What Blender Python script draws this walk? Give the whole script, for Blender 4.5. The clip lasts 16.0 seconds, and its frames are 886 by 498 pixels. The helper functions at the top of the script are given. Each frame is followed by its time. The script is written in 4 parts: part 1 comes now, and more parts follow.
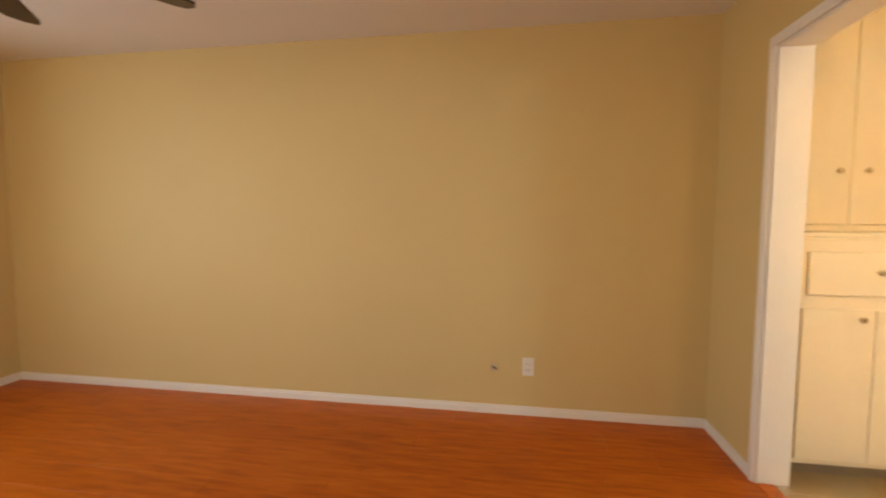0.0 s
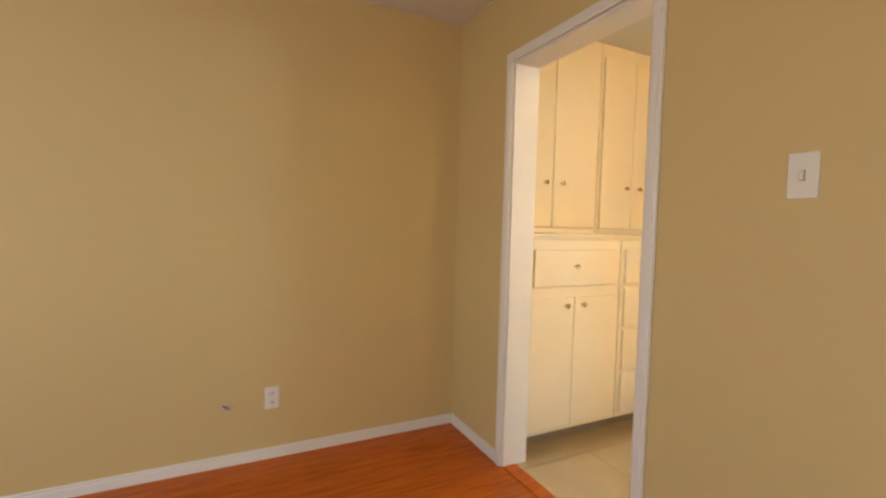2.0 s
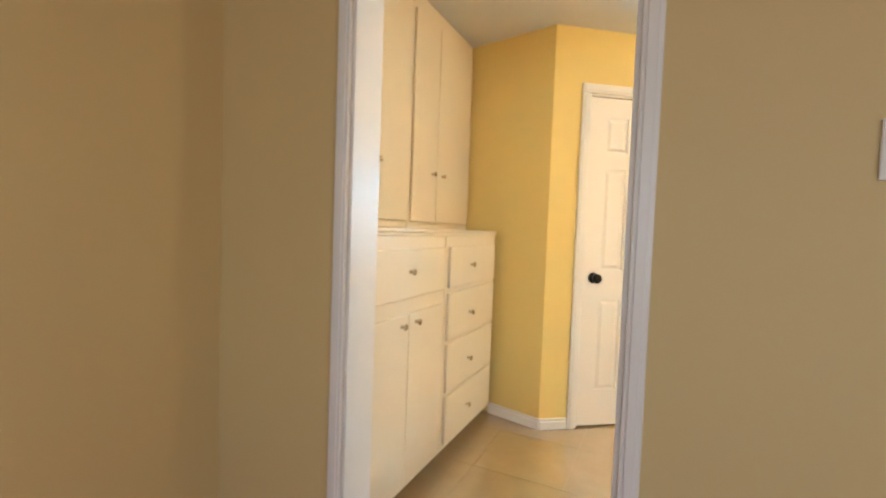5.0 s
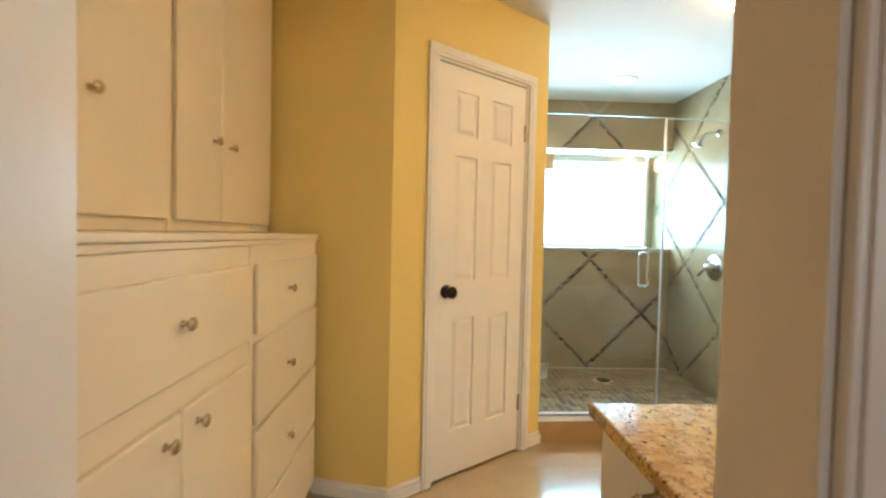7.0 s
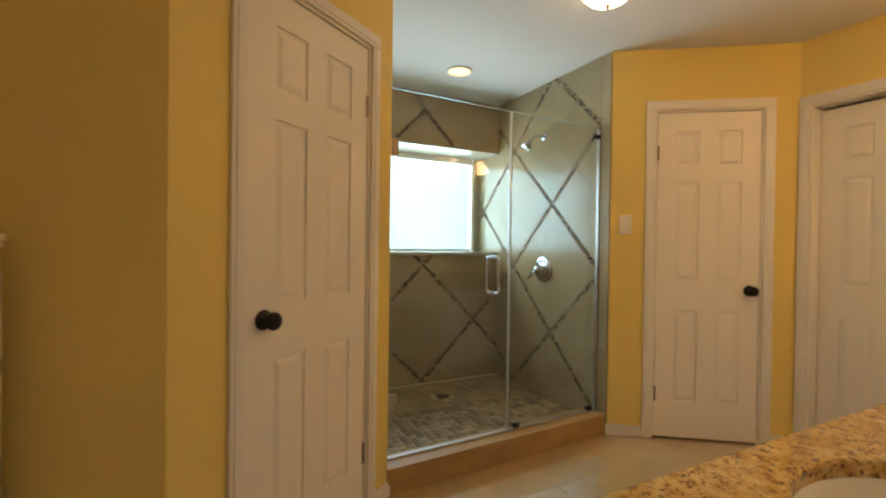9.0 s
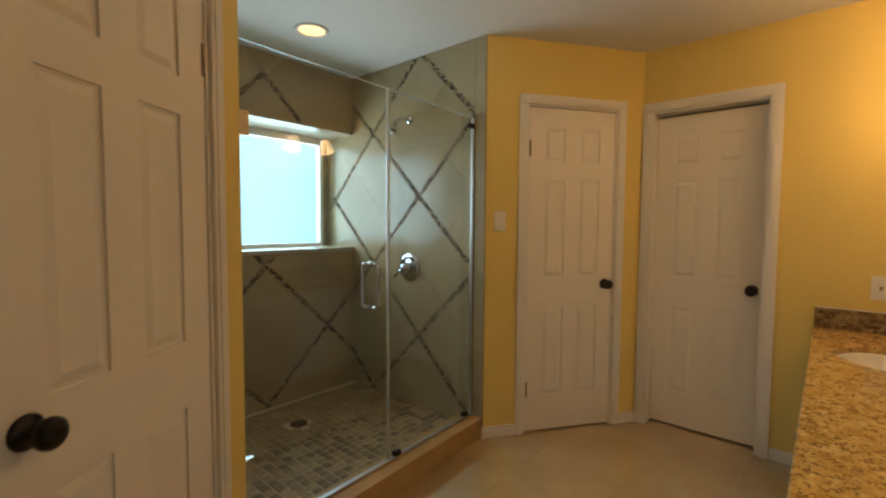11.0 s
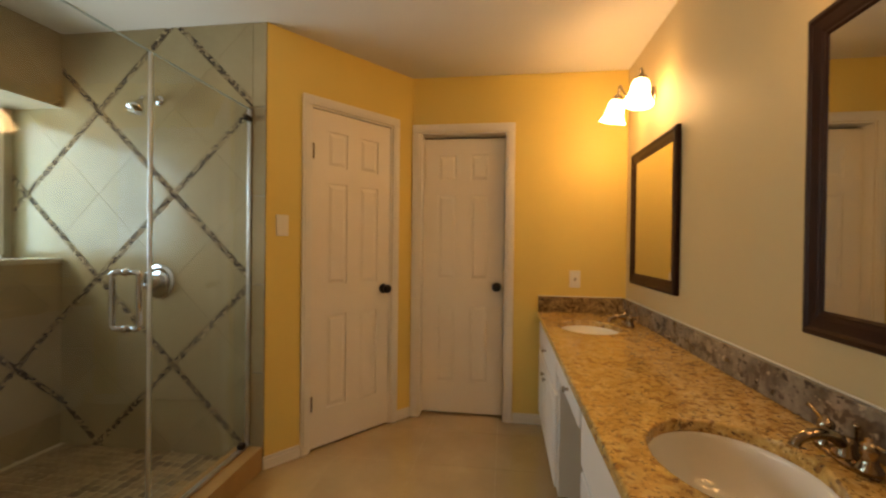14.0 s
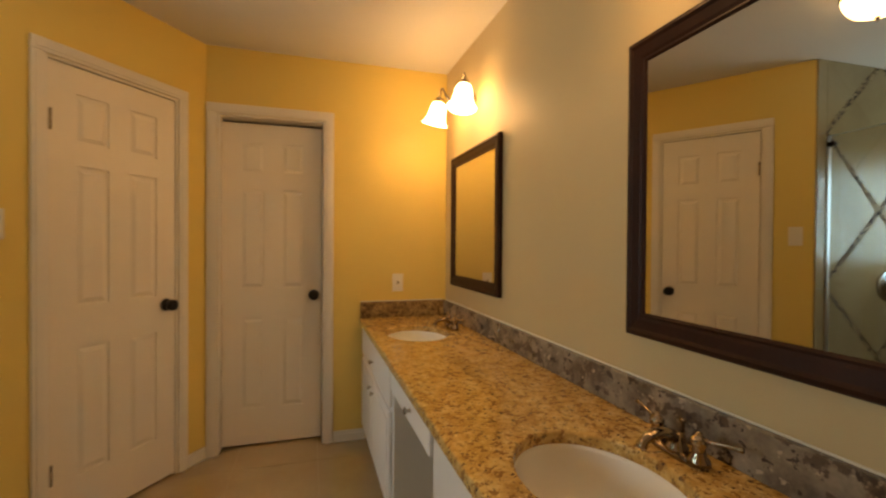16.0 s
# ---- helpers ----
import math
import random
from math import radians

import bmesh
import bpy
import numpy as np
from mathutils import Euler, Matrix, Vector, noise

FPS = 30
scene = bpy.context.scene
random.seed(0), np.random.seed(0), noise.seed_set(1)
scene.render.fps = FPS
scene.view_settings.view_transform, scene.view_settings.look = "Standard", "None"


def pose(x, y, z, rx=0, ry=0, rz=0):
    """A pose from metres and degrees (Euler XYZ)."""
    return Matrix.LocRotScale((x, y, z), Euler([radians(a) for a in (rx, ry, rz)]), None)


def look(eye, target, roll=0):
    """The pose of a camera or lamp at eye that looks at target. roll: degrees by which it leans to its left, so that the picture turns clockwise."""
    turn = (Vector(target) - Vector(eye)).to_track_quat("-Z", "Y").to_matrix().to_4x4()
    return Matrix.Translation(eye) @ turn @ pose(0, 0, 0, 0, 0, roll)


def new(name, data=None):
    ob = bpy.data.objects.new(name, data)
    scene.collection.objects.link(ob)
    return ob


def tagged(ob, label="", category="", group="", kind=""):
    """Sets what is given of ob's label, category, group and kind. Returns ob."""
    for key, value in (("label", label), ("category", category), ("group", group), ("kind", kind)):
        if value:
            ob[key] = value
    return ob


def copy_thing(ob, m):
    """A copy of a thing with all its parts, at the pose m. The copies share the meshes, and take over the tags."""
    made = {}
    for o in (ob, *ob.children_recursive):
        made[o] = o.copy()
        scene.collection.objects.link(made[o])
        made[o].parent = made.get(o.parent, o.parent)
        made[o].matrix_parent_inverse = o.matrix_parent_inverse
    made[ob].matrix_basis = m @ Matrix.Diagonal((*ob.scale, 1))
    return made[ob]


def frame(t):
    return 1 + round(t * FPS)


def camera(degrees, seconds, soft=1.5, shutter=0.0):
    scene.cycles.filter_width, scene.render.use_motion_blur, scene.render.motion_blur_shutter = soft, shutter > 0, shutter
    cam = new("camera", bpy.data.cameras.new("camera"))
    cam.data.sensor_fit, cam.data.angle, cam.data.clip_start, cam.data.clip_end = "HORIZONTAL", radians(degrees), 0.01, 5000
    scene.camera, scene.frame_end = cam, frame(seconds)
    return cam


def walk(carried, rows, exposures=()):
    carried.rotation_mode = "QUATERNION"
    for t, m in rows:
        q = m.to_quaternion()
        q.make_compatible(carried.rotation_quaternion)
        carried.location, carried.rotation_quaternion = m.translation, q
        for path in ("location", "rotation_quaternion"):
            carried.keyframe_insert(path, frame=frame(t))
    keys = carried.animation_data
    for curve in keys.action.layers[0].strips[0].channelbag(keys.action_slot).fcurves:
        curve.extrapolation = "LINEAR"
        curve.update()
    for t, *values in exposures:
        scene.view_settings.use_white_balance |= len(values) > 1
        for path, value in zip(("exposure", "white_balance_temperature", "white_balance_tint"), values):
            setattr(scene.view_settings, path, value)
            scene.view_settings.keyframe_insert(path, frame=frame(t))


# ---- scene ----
cam = camera(90.1, 16.0, soft=2.2, shutter=0.5)

PATH = [
    (0, (2.238, -1.296, 1.269), (0.269, -1.615, 1.126), 0.1),
    (0.5, (2.186, -1.353, 1.255), (0.19, -1.325, 1.13), 0.3),
    (1.5, (2.004, -1.416, 1.212), (0.109, -0.783, 1.116), 1.3),
    (2, (1.823, -1.417, 1.23), (0.032, -0.532, 1.124), 1.4),
    (3, (1.476, -1.427, 1.218), (-0.052, -0.14, 1.119), 2.3),
    (3.5, (1.316, -1.409, 1.207), (-0.07, 0.029, 1.108), 2.1),
    (5.8, (0.585, -0.965, 1.197), (0.109, 0.976, 1.115), 1.6),
    (6, (0.53, -0.875, 1.201), (0.163, 1.09, 1.117), 1.4),
    (6.5, (0.474, -0.711, 1.221), (0.308, 1.28, 1.132), 1.7),
    (7, (0.408, -0.53, 1.205), (0.474, 1.468, 1.146), 1.3),
    (7.5, (0.347, -0.383, 1.205), (0.651, 1.594, 1.157), 1.4),
    (8, (0.333, -0.272, 1.201), (0.843, 1.661, 1.153), 2.2),
    (8.5, (0.348, -0.12, 1.191), (1.051, 1.753, 1.157), 1.6),
    (9, (0.372, 0.061, 1.187), (1.268, 1.849, 1.17), 0.8),
    (9.2, (0.37, 0.124, 1.184), (1.347, 1.869, 1.172), 0.7),
    (11.5, (0.407, 0.654, 1.329), (2.043, 1.798, 1.225), 0.5),
    (12, (0.374, 0.751, 1.273), (2.133, 1.701, 1.214), 0.5),
    (12.5, (0.362, 0.766, 1.24), (2.202, 1.55, 1.211), 0.6),
    (13, (0.352, 0.78, 1.238), (2.252, 1.401, 1.213), 0.6),
    (13.5, (0.355, 0.784, 1.233), (2.301, 1.245, 1.214), 0.6),
    (14, (0.329, 0.809, 1.234), (2.309, 1.087, 1.216), 0.7),
    (14.5, (0.345, 0.788, 1.252), (2.341, 0.907, 1.219), 0.8),
    (15, (0.408, 0.827, 1.241), (2.405, 0.724, 1.226), 1.0),
    (15.5, (0.486, 0.881, 1.253), (2.455, 0.528, 1.233), 0.7),
    (16, (0.559, 0.903, 1.265), (2.472, 0.319, 1.245), 0.4),
]

# ---- exposure and lights ----
EXPOSURES = [(0.0, 2.25, 7600, 11), (3.0, 2.25, 5800, 4), (6.0, 2.0, 5500, 4), (7.0, 1.6, 6300, 7), (8.0, 0.82, 7300, 11), (9.0, 0.42, 7700, 12), (11.5, -0.15, 7700, 13), (13.0, 0.08, 7900, 15), (14.5, 0.08, 9800, 20), (16.0, 0.0, 9300, 18)]

walk(cam, [(t, look(eye, target, roll)) for t, eye, target, roll in PATH], EXPOSURES)

world = bpy.data.worlds.new("sky")
scene.world = world
world.use_nodes = True
sky = world.node_tree.nodes.new("ShaderNodeTexSky")
sky.sky_type, sky.sun_disc = "NISHITA", False
sky.sun_elevation, sky.sun_rotation = radians(40), radians(200)
world.node_tree.links.new(sky.outputs[0], world.node_tree.nodes["Background"].inputs[0])
world.node_tree.nodes["Background"].inputs[1].default_value = 0.08


def area_lamp(name, m, sx, sy, power, color):
    d = bpy.data.lights.new(name, "AREA")
    d.shape, d.size, d.size_y, d.energy, d.color = "RECTANGLE", sx, sy, power, color
    ob = new(name, d)
    ob.matrix_world = m
    return ob


SHOWER_LIGHT = 41.0
BEDROOM_LIGHT = 9.0
SOUTH_LIGHT = 8.6
SHADE_GLOW = 20.0
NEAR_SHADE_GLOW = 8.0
DOME_GLOW = 8.0
CAN_GLOW = 1.7
area_lamp("shower_window_light", look((1.84, 3.86, 1.58), (1.84, 0, 1.50)), 1.6, 1.05, SHOWER_LIGHT, (0.70, 0.85, 1.0))
# added warm fill from the unseen east side, not a known window
area_lamp("bedroom_east_fill", look((4.45, -3.2, 1.5), (0, -3.2, 1.3)), 1.7, 1.3, BEDROOM_LIGHT, (1.0, 0.91, 0.78))
area_lamp("bedroom_south_light", look((1.6, -5.28, 1.5), (1.6, 0, 1.4)), 1.6, 1.2, SOUTH_LIGHT, (0.66, 0.84, 1.0))


# ---- materials ----
def material(name, color, rough=0.6, metal=0.0, var=0.08, scale=6.0, fine=120.0, bump=0.15, dist=0.002,
             spec=0.5, per_object=0.0, per_island=0.0, coat=0.0):
    m = bpy.data.materials.new(name)
    m.use_nodes = True
    nt = m.node_tree
    b = nt.nodes["Principled BSDF"]
    b.inputs["Roughness"].default_value = rough
    b.inputs["Metallic"].default_value = metal
    b.inputs["Specular IOR Level"].default_value = spec
    b.inputs["Coat Weight"].default_value = coat
    tc = nt.nodes.new("ShaderNodeTexCoord")
    n1 = nt.nodes.new("ShaderNodeTexNoise")
    n1.inputs["Scale"].default_value, n1.inputs["Detail"].default_value = scale, 5
    n2 = nt.nodes.new("ShaderNodeTexNoise")
    n2.inputs["Scale"].default_value, n2.inputs["Detail"].default_value = fine, 4
    for n in (n1, n2):
        nt.links.new(tc.outputs["Object"], n.inputs["Vector"])
    mix = nt.nodes.new("ShaderNodeMath")
    mix.operation = "ADD"
    half = nt.nodes.new("ShaderNodeMath")
    half.operation, half.inputs[1].default_value = "MULTIPLY", 0.5
    nt.links.new(n2.outputs[0], half.inputs[0])
    nt.links.new(n1.outputs[0], mix.inputs[0])
    nt.links.new(half.outputs[0], mix.inputs[1])
    src = mix.outputs[0]
    for kind, amount in (("ShaderNodeObjectInfo", per_object), ("ShaderNodeNewGeometry", per_island)):
        if amount:
            info = nt.nodes.new(kind)
            mul = nt.nodes.new("ShaderNodeMath")
            mul.operation = "MULTIPLY_ADD"
            mul.inputs[1].default_value = amount
            nt.links.new(info.outputs["Random" if "Object" in kind else "Random Per Island"], mul.inputs[0])
            nt.links.new(src, mul.inputs[2])
            src = mul.outputs[0]
    extra = per_object + per_island
    mr = nt.nodes.new("ShaderNodeMapRange")
    mr.inputs["From Min"].default_value, mr.inputs["From Max"].default_value = 0.35, 1.15 + extra
    mr.inputs["To Min"].default_value, mr.inputs["To Max"].default_value = 1 - var, 1 + var
    nt.links.new(src, mr.inputs["Value"])
    mul = nt.nodes.new("ShaderNodeVectorMath")
    mul.operation = "SCALE"
    mul.inputs[0].default_value = color[:3]
    nt.links.new(mr.outputs[0], mul.inputs["Scale"])
    nt.links.new(mul.outputs[0], b.inputs["Base Color"])
    if bump:
        bp = nt.nodes.new("ShaderNodeBump")
        bp.inputs["Strength"].default_value, bp.inputs["Distance"].default_value = bump, dist
        nt.links.new(n2.outputs[0], bp.inputs["Height"])
        nt.links.new(bp.outputs[0], b.inputs["Normal"])
    return m


def ramp_nodes(m, stops, scale, detail=6, rough_dist=0.6, stretch=(1, 1, 1), per_object=0.0, island=False):
    """Replaces the base colour by a colour ramp over a noise."""
    nt = m.node_tree
    b = nt.nodes["Principled BSDF"]
    tc = nt.nodes.new("ShaderNodeTexCoord")
    mp = nt.nodes.new("ShaderNodeMapping")
    mp.inputs["Scale"].default_value = stretch
    nt.links.new(tc.outputs["Object"], mp.inputs["Vector"])
    n = nt.nodes.new("ShaderNodeTexNoise")
    n.inputs["Scale"].default_value, n.inputs["Detail"].default_value, n.inputs["Roughness"].default_value = scale, detail, rough_dist
    nt.links.new(mp.outputs[0], n.inputs["Vector"])
    src = nt.nodes.new("ShaderNodeNewGeometry").outputs["Random Per Island"] if island else n.outputs[0]
    if per_object:
        info = nt.nodes.new("ShaderNodeObjectInfo")
        ma = nt.nodes.new("ShaderNodeMath")
        ma.operation, ma.inputs[1].default_value = "MULTIPLY_ADD", per_object
        nt.links.new(info.outputs["Random"], ma.inputs[0])
        nt.links.new(src, ma.inputs[2])
        sub = nt.nodes.new("ShaderNodeMath")
        sub.operation, sub.inputs[1].default_value = "SUBTRACT", per_object / 2
        nt.links.new(ma.outputs[0], sub.inputs[0])
        src = sub.outputs[0]
    r = nt.nodes.new("ShaderNodeValToRGB")
    e = r.color_ramp.elements
    while len(e) < len(stops):
        e.new(0.5)
    for el, (p, c) in zip(e, stops):
        el.position, el.color = p, (*c, 1)
    nt.links.new(src, r.inputs[0])
    nt.links.new(r.outputs[0], b.inputs["Base Color"])
    return m


M_YELLOW = material("yellow wall paint", (0.80, 0.60, 0.195), 0.55, var=0.035, scale=1.3, fine=160, bump=0.25, dist=0.0015)
M_CREAM = material("cream wall paint", (0.54, 0.43, 0.245), 0.55, var=0.035, scale=1.3, fine=160, bump=0.25, dist=0.0015)
M_BEIGE = material("beige bedroom paint", (0.63, 0.475, 0.215), 0.6, var=0.035, scale=1.0, fine=160, bump=0.25, dist=0.0015)
M_CEIL = material("white ceiling paint", (0.67, 0.655, 0.62), 0.8, var=0.03, scale=2, fine=90, bump=0.5, dist=0.002)
M_CEIL_BED = material("white textured ceiling paint", (0.80, 0.80, 0.81), 0.85, var=0.03, scale=2, fine=70, bump=0.6, dist=0.002)
M_TRIM = material("white gloss trim paint", (0.80, 0.76, 0.70), 0.35, var=0.03, scale=3, fine=60, bump=0.06)
M_DOOR = material("white door paint", (0.84, 0.78, 0.70), 0.42, var=0.03, scale=3, fine=90, bump=0.08)
M_CAB = material("cream cabinet paint", (0.80, 0.70, 0.53), 0.45, var=0.03, scale=2.5, fine=70, bump=0.08)
M_VAN = material("white vanity paint", (0.78, 0.77, 0.76), 0.4, var=0.03, scale=3, fine=70, bump=0.06)
M_BRONZE = material("dark bronze", (0.018, 0.014, 0.012), 0.3, 0.6, var=0.3, scale=20, bump=0.05)
M_CHROME = material("chrome", (0.58, 0.60, 0.63), 0.07, 1.0, var=0.03, bump=0)
M_NICKEL = material("brushed nickel", (0.42, 0.36, 0.30), 0.24, 1.0, var=0.08, scale=30, bump=0.04)
M_KNOB = material("satin brass nickel", (0.58, 0.48, 0.34), 0.2, 1.0, var=0.06, scale=30, bump=0.02)
M_ALU = material("aluminium channel", (0.72, 0.74, 0.77), 0.28, 1.0, var=0.05, scale=20, bump=0.05)
M_PLASTIC = material("ivory plastic", (0.78, 0.74, 0.66), 0.35, var=0.02, bump=0)
M_DARK = material("dark slot", (0.02, 0.018, 0.016), 0.6, var=0.1, bump=0)
# Brown for switch slots and buttons; on the toe kick it is painted shade.
M_GAP = material("dull brown and painted shade", (0.25, 0.19, 0.12), 0.8, var=0.1, bump=0)
M_PORCELAIN = material("white porcelain", (0.86, 0.84, 0.79), 0.08, var=0.01, bump=0, coat=0.3)
M_WALNUT = material("dark walnut frame", (0.026, 0.009, 0.005), 0.48, var=0.4, scale=9, fine=80, bump=0.1, spec=0.18)
M_FAN = material("dark fan wood", (0.03, 0.016, 0.01), 0.4, var=0.3, scale=9, bump=0.1)
M_GROUT = material("grey grout", (0.33, 0.29, 0.22), 0.9, var=0.1, scale=12, bump=0.3)
M_SGROUT = material("pale mosaic grout", (0.52, 0.43, 0.29), 0.9, var=0.1, scale=12, bump=0.3)
M_FLOORGROUT = material("tan floor grout", (0.38, 0.28, 0.155), 0.85, var=0.1, scale=12, bump=0.3)
M_WTILE = ramp_nodes(material("sage travertine wall tile", (0.5, 0.5, 0.4), 0.19, bump=0.04, fine=40),
                     [(0.25, (0.255, 0.205, 0.118)), (0.55, (0.33, 0.27, 0.162)), (0.8, (0.39, 0.325, 0.203))], 2.2, 8, 0.62, per_object=0.16)
M_MOSAIC = ramp_nodes(material("dark pebble mosaic", (0.2, 0.17, 0.13), 0.65, bump=0.1, spec=0.25),
                      [(0.0, (0.035, 0.027, 0.02)), (0.4, (0.10, 0.075, 0.052)), (0.7, (0.29, 0.215, 0.125)), (1.0, (0.50, 0.40, 0.25))], 60, 3, 0.6, island=True)
M_SFLOOR = ramp_nodes(material("tan shower mosaic", (0.4, 0.35, 0.25), 0.55, bump=0.15, fine=60),
                      [(0.28, (0.12, 0.078, 0.034)), (0.5, (0.235, 0.165, 0.08)), (0.74, (0.34, 0.25, 0.13))], 9, 5, 0.6, per_object=0.5)
M_FTILE = ramp_nodes(material("beige floor tile", (0.5, 0.42, 0.3), 0.2, bump=0.03, fine=30, coat=1.0),
                     [(0.3, (0.40, 0.28, 0.14)), (0.55, (0.45, 0.32, 0.165)), (0.75, (0.50, 0.365, 0.20))], 3, 7, 0.62, per_object=0.1)
M_FTILE.node_tree.nodes["Principled BSDF"].inputs["Coat IOR"].default_value = 2.3
M_FTILE.node_tree.nodes["Principled BSDF"].inputs["Coat Roughness"].default_value = 0.1
M_CURB = ramp_nodes(material("ochre curb tile", (0.5, 0.35, 0.16), 0.35, bump=0.06),
                    [(0.3, (0.34, 0.195, 0.07)), (0.7, (0.45, 0.275, 0.11))], 4, 6)
M_LEDGE = ramp_nodes(material("stone ledge", (0.4, 0.38, 0.3), 0.2, bump=0.05),
                     [(0.3, (0.33, 0.31, 0.23)), (0.7, (0.46, 0.43, 0.33))], 4, 6)
M_PLANK = ramp_nodes(material("red cherry laminate", (0.4, 0.12, 0.02), 0.36, bump=0.06, fine=60, spec=0.22),
                     [(0.28, (0.33, 0.062, 0.004)), (0.5, (0.52, 0.115, 0.008)), (0.72, (0.62, 0.165, 0.016))], 5, 9, 0.66,
                     stretch=(7, 0.7, 1), per_object=0.10)
M_PGAP = material("plank joint", (0.07, 0.018, 0.006), 0.7, var=0.1, bump=0)
M_DRYWALL = material("plain plaster", (0.6, 0.55, 0.45), 0.8, var=0.05)


def granite(name, base, dark, speck, size=1.0):
    m = material(name, (0.5, 0.36, 0.18), 0.13, bump=0.0, coat=0.2)
    nt = m.node_tree
    b = nt.nodes["Principled BSDF"]
    tc = nt.nodes.new("ShaderNodeTexCoord")
    layers = [(26, 8, [(0.36, base[0]), (0.5, base[1]), (0.64, base[2])], 0),
              (52, 4, [(0.54, (0, 0, 0)), (0.60, (1, 1, 1))], dark),
              (70, 3, [(0.59, (0, 0, 0)), (0.63, (1, 1, 1))], speck),
              (90, 3, [(0.63, (0, 0, 0)), (0.68, (1, 1, 1))], tuple(min(1.0, 1.25 * c) for c in base[2]))]
    prev = None
    for i, (sc, det, stops, colour) in enumerate(layers):
        mp = nt.nodes.new("ShaderNodeMapping")
        mp.inputs["Location"].default_value = (i * 3.1, i * 1.7, i * 2.3)
        nt.links.new(tc.outputs["Object"], mp.inputs["Vector"])
        n = nt.nodes.new("ShaderNodeTexNoise")
        n.inputs["Scale"].default_value, n.inputs["Detail"].default_value, n.inputs["Roughness"].default_value = sc * size, det, 0.62
        n.inputs["Distortion"].default_value = 0.1
        nt.links.new(mp.outputs[0], n.inputs["Vector"])
        r = nt.nodes.new("ShaderNodeValToRGB")
        e = r.color_ramp.elements
        while len(e) < len(stops):
            e.new(0.5)
        for el, (p, c) in zip(e, stops):
            el.position, el.color = p, (*c, 1)
        nt.links.new(n.outputs[0], r.inputs[0])
        if prev is None:
            prev = r.outputs[0]
            continue
        mx = nt.nodes.new("ShaderNodeMix")
        mx.data_type = "RGBA"
        nt.links.new(r.outputs[0], mx.inputs[0])
        nt.links.new(prev, mx.inputs[6])
        mx.inputs[7].default_value = (*colour, 1)
        prev = mx.outputs[2]
    nt.links.new(prev, b.inputs["Base Color"])
    return m


M_GRANITE = granite("speckled gold granite", ((0.44, 0.25, 0.075), (0.60, 0.38, 0.13), (0.68, 0.48, 0.21)), (0.29, 0.15, 0.048), (0.10, 0.055, 0.03))
# Backsplashes: the counter's granite with their weaker light painted in as darker colours.
M_SPLASH = granite("gold granite shaded grey brown", ((0.10, 0.085, 0.070), (0.20, 0.17, 0.135), (0.30, 0.25, 0.20)), (0.095, 0.07, 0.055), (0.055, 0.042, 0.036), 0.42)
M_ENDSPLASH = granite("gold granite shaded brown", ((0.16, 0.105, 0.05), (0.28, 0.19, 0.09), (0.38, 0.27, 0.13)), (0.12, 0.07, 0.032), (0.07, 0.042, 0.025), 0.8)
M_FAUCET = material("polished bronze nickel", (0.34, 0.27, 0.205), 0.13, 1.0, var=0.08, scale=30, bump=0.02)


def mirror_material():
    m = material("mirror silver", (0.66, 0.67, 0.64), 0.0, 1.0, var=0.0, bump=0)
    return m


M_MIRROR = mirror_material()


def pane_material(name, tint, gloss):
    m = bpy.data.materials.new(name)
    m.use_nodes = True
    nt = m.node_tree
    nt.nodes.remove(nt.nodes["Principled BSDF"])
    tr = nt.nodes.new("ShaderNodeBsdfTransparent")
    tr.inputs[0].default_value = (*tint, 1)
    gl = nt.nodes.new("ShaderNodeBsdfGlossy")
    gl.inputs["Roughness"].default_value = gloss
    lw = nt.nodes.new("ShaderNodeLayerWeight")
    lw.inputs[0].default_value = 0.5
    pw = nt.nodes.new("ShaderNodeMath")
    pw.operation, pw.inputs[1].default_value = "POWER", 4.0
    nt.links.new(lw.outputs["Facing"], pw.inputs[0])
    fr = nt.nodes.new("ShaderNodeMath")
    fr.operation, fr.inputs[1].default_value, fr.inputs[2].default_value = "MULTIPLY_ADD", 0.7, 0.03
    nt.links.new(pw.outputs[0], fr.inputs[0])
    mx = nt.nodes.new("ShaderNodeMixShader")
    nt.links.new(fr.outputs[0], mx.inputs[0])
    nt.links.new(tr.outputs[0], mx.inputs[1])
    nt.links.new(gl.outputs[0], mx.inputs[2])
    nt.links.new(mx.outputs[0], nt.nodes["Material Output"].inputs[0])
    return m


M_GLASS = pane_material("clear shower glass", (0.965, 0.972, 0.975), 0.01)
M_FROST = pane_material("window glass", (0.66, 0.80, 0.85), 0.25)
M_EDGE = material("polished glass edge", (0.34, 0.42, 0.39), 0.25, var=0.05, bump=0)


def glow(name, color, strength):
    m = bpy.data.materials.new(name)
    m.use_nodes = True
    b = m.node_tree.nodes["Principled BSDF"]
    b.inputs["Base Color"].default_value = (0.9, 0.86, 0.78, 1)
    b.inputs["Roughness"].default_value = 0.3
    b.inputs["Emission Color"].default_value = (*color, 1)
    b.inputs["Emission Strength"].default_value = strength
    return m


M_SHADE = glow("lit frosted shade", (1.0, 0.66, 0.34), SHADE_GLOW)
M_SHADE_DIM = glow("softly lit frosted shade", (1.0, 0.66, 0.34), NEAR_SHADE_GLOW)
M_DOME = glow("lit dome glass", (1.0, 0.72, 0.42), DOME_GLOW)
M_CAN = glow("lit downlight lens", (1.0, 0.56, 0.17), CAN_GLOW)
M_SKYCARD = glow("bright sky backdrop", (0.36, 0.74, 1.0), 2.5)


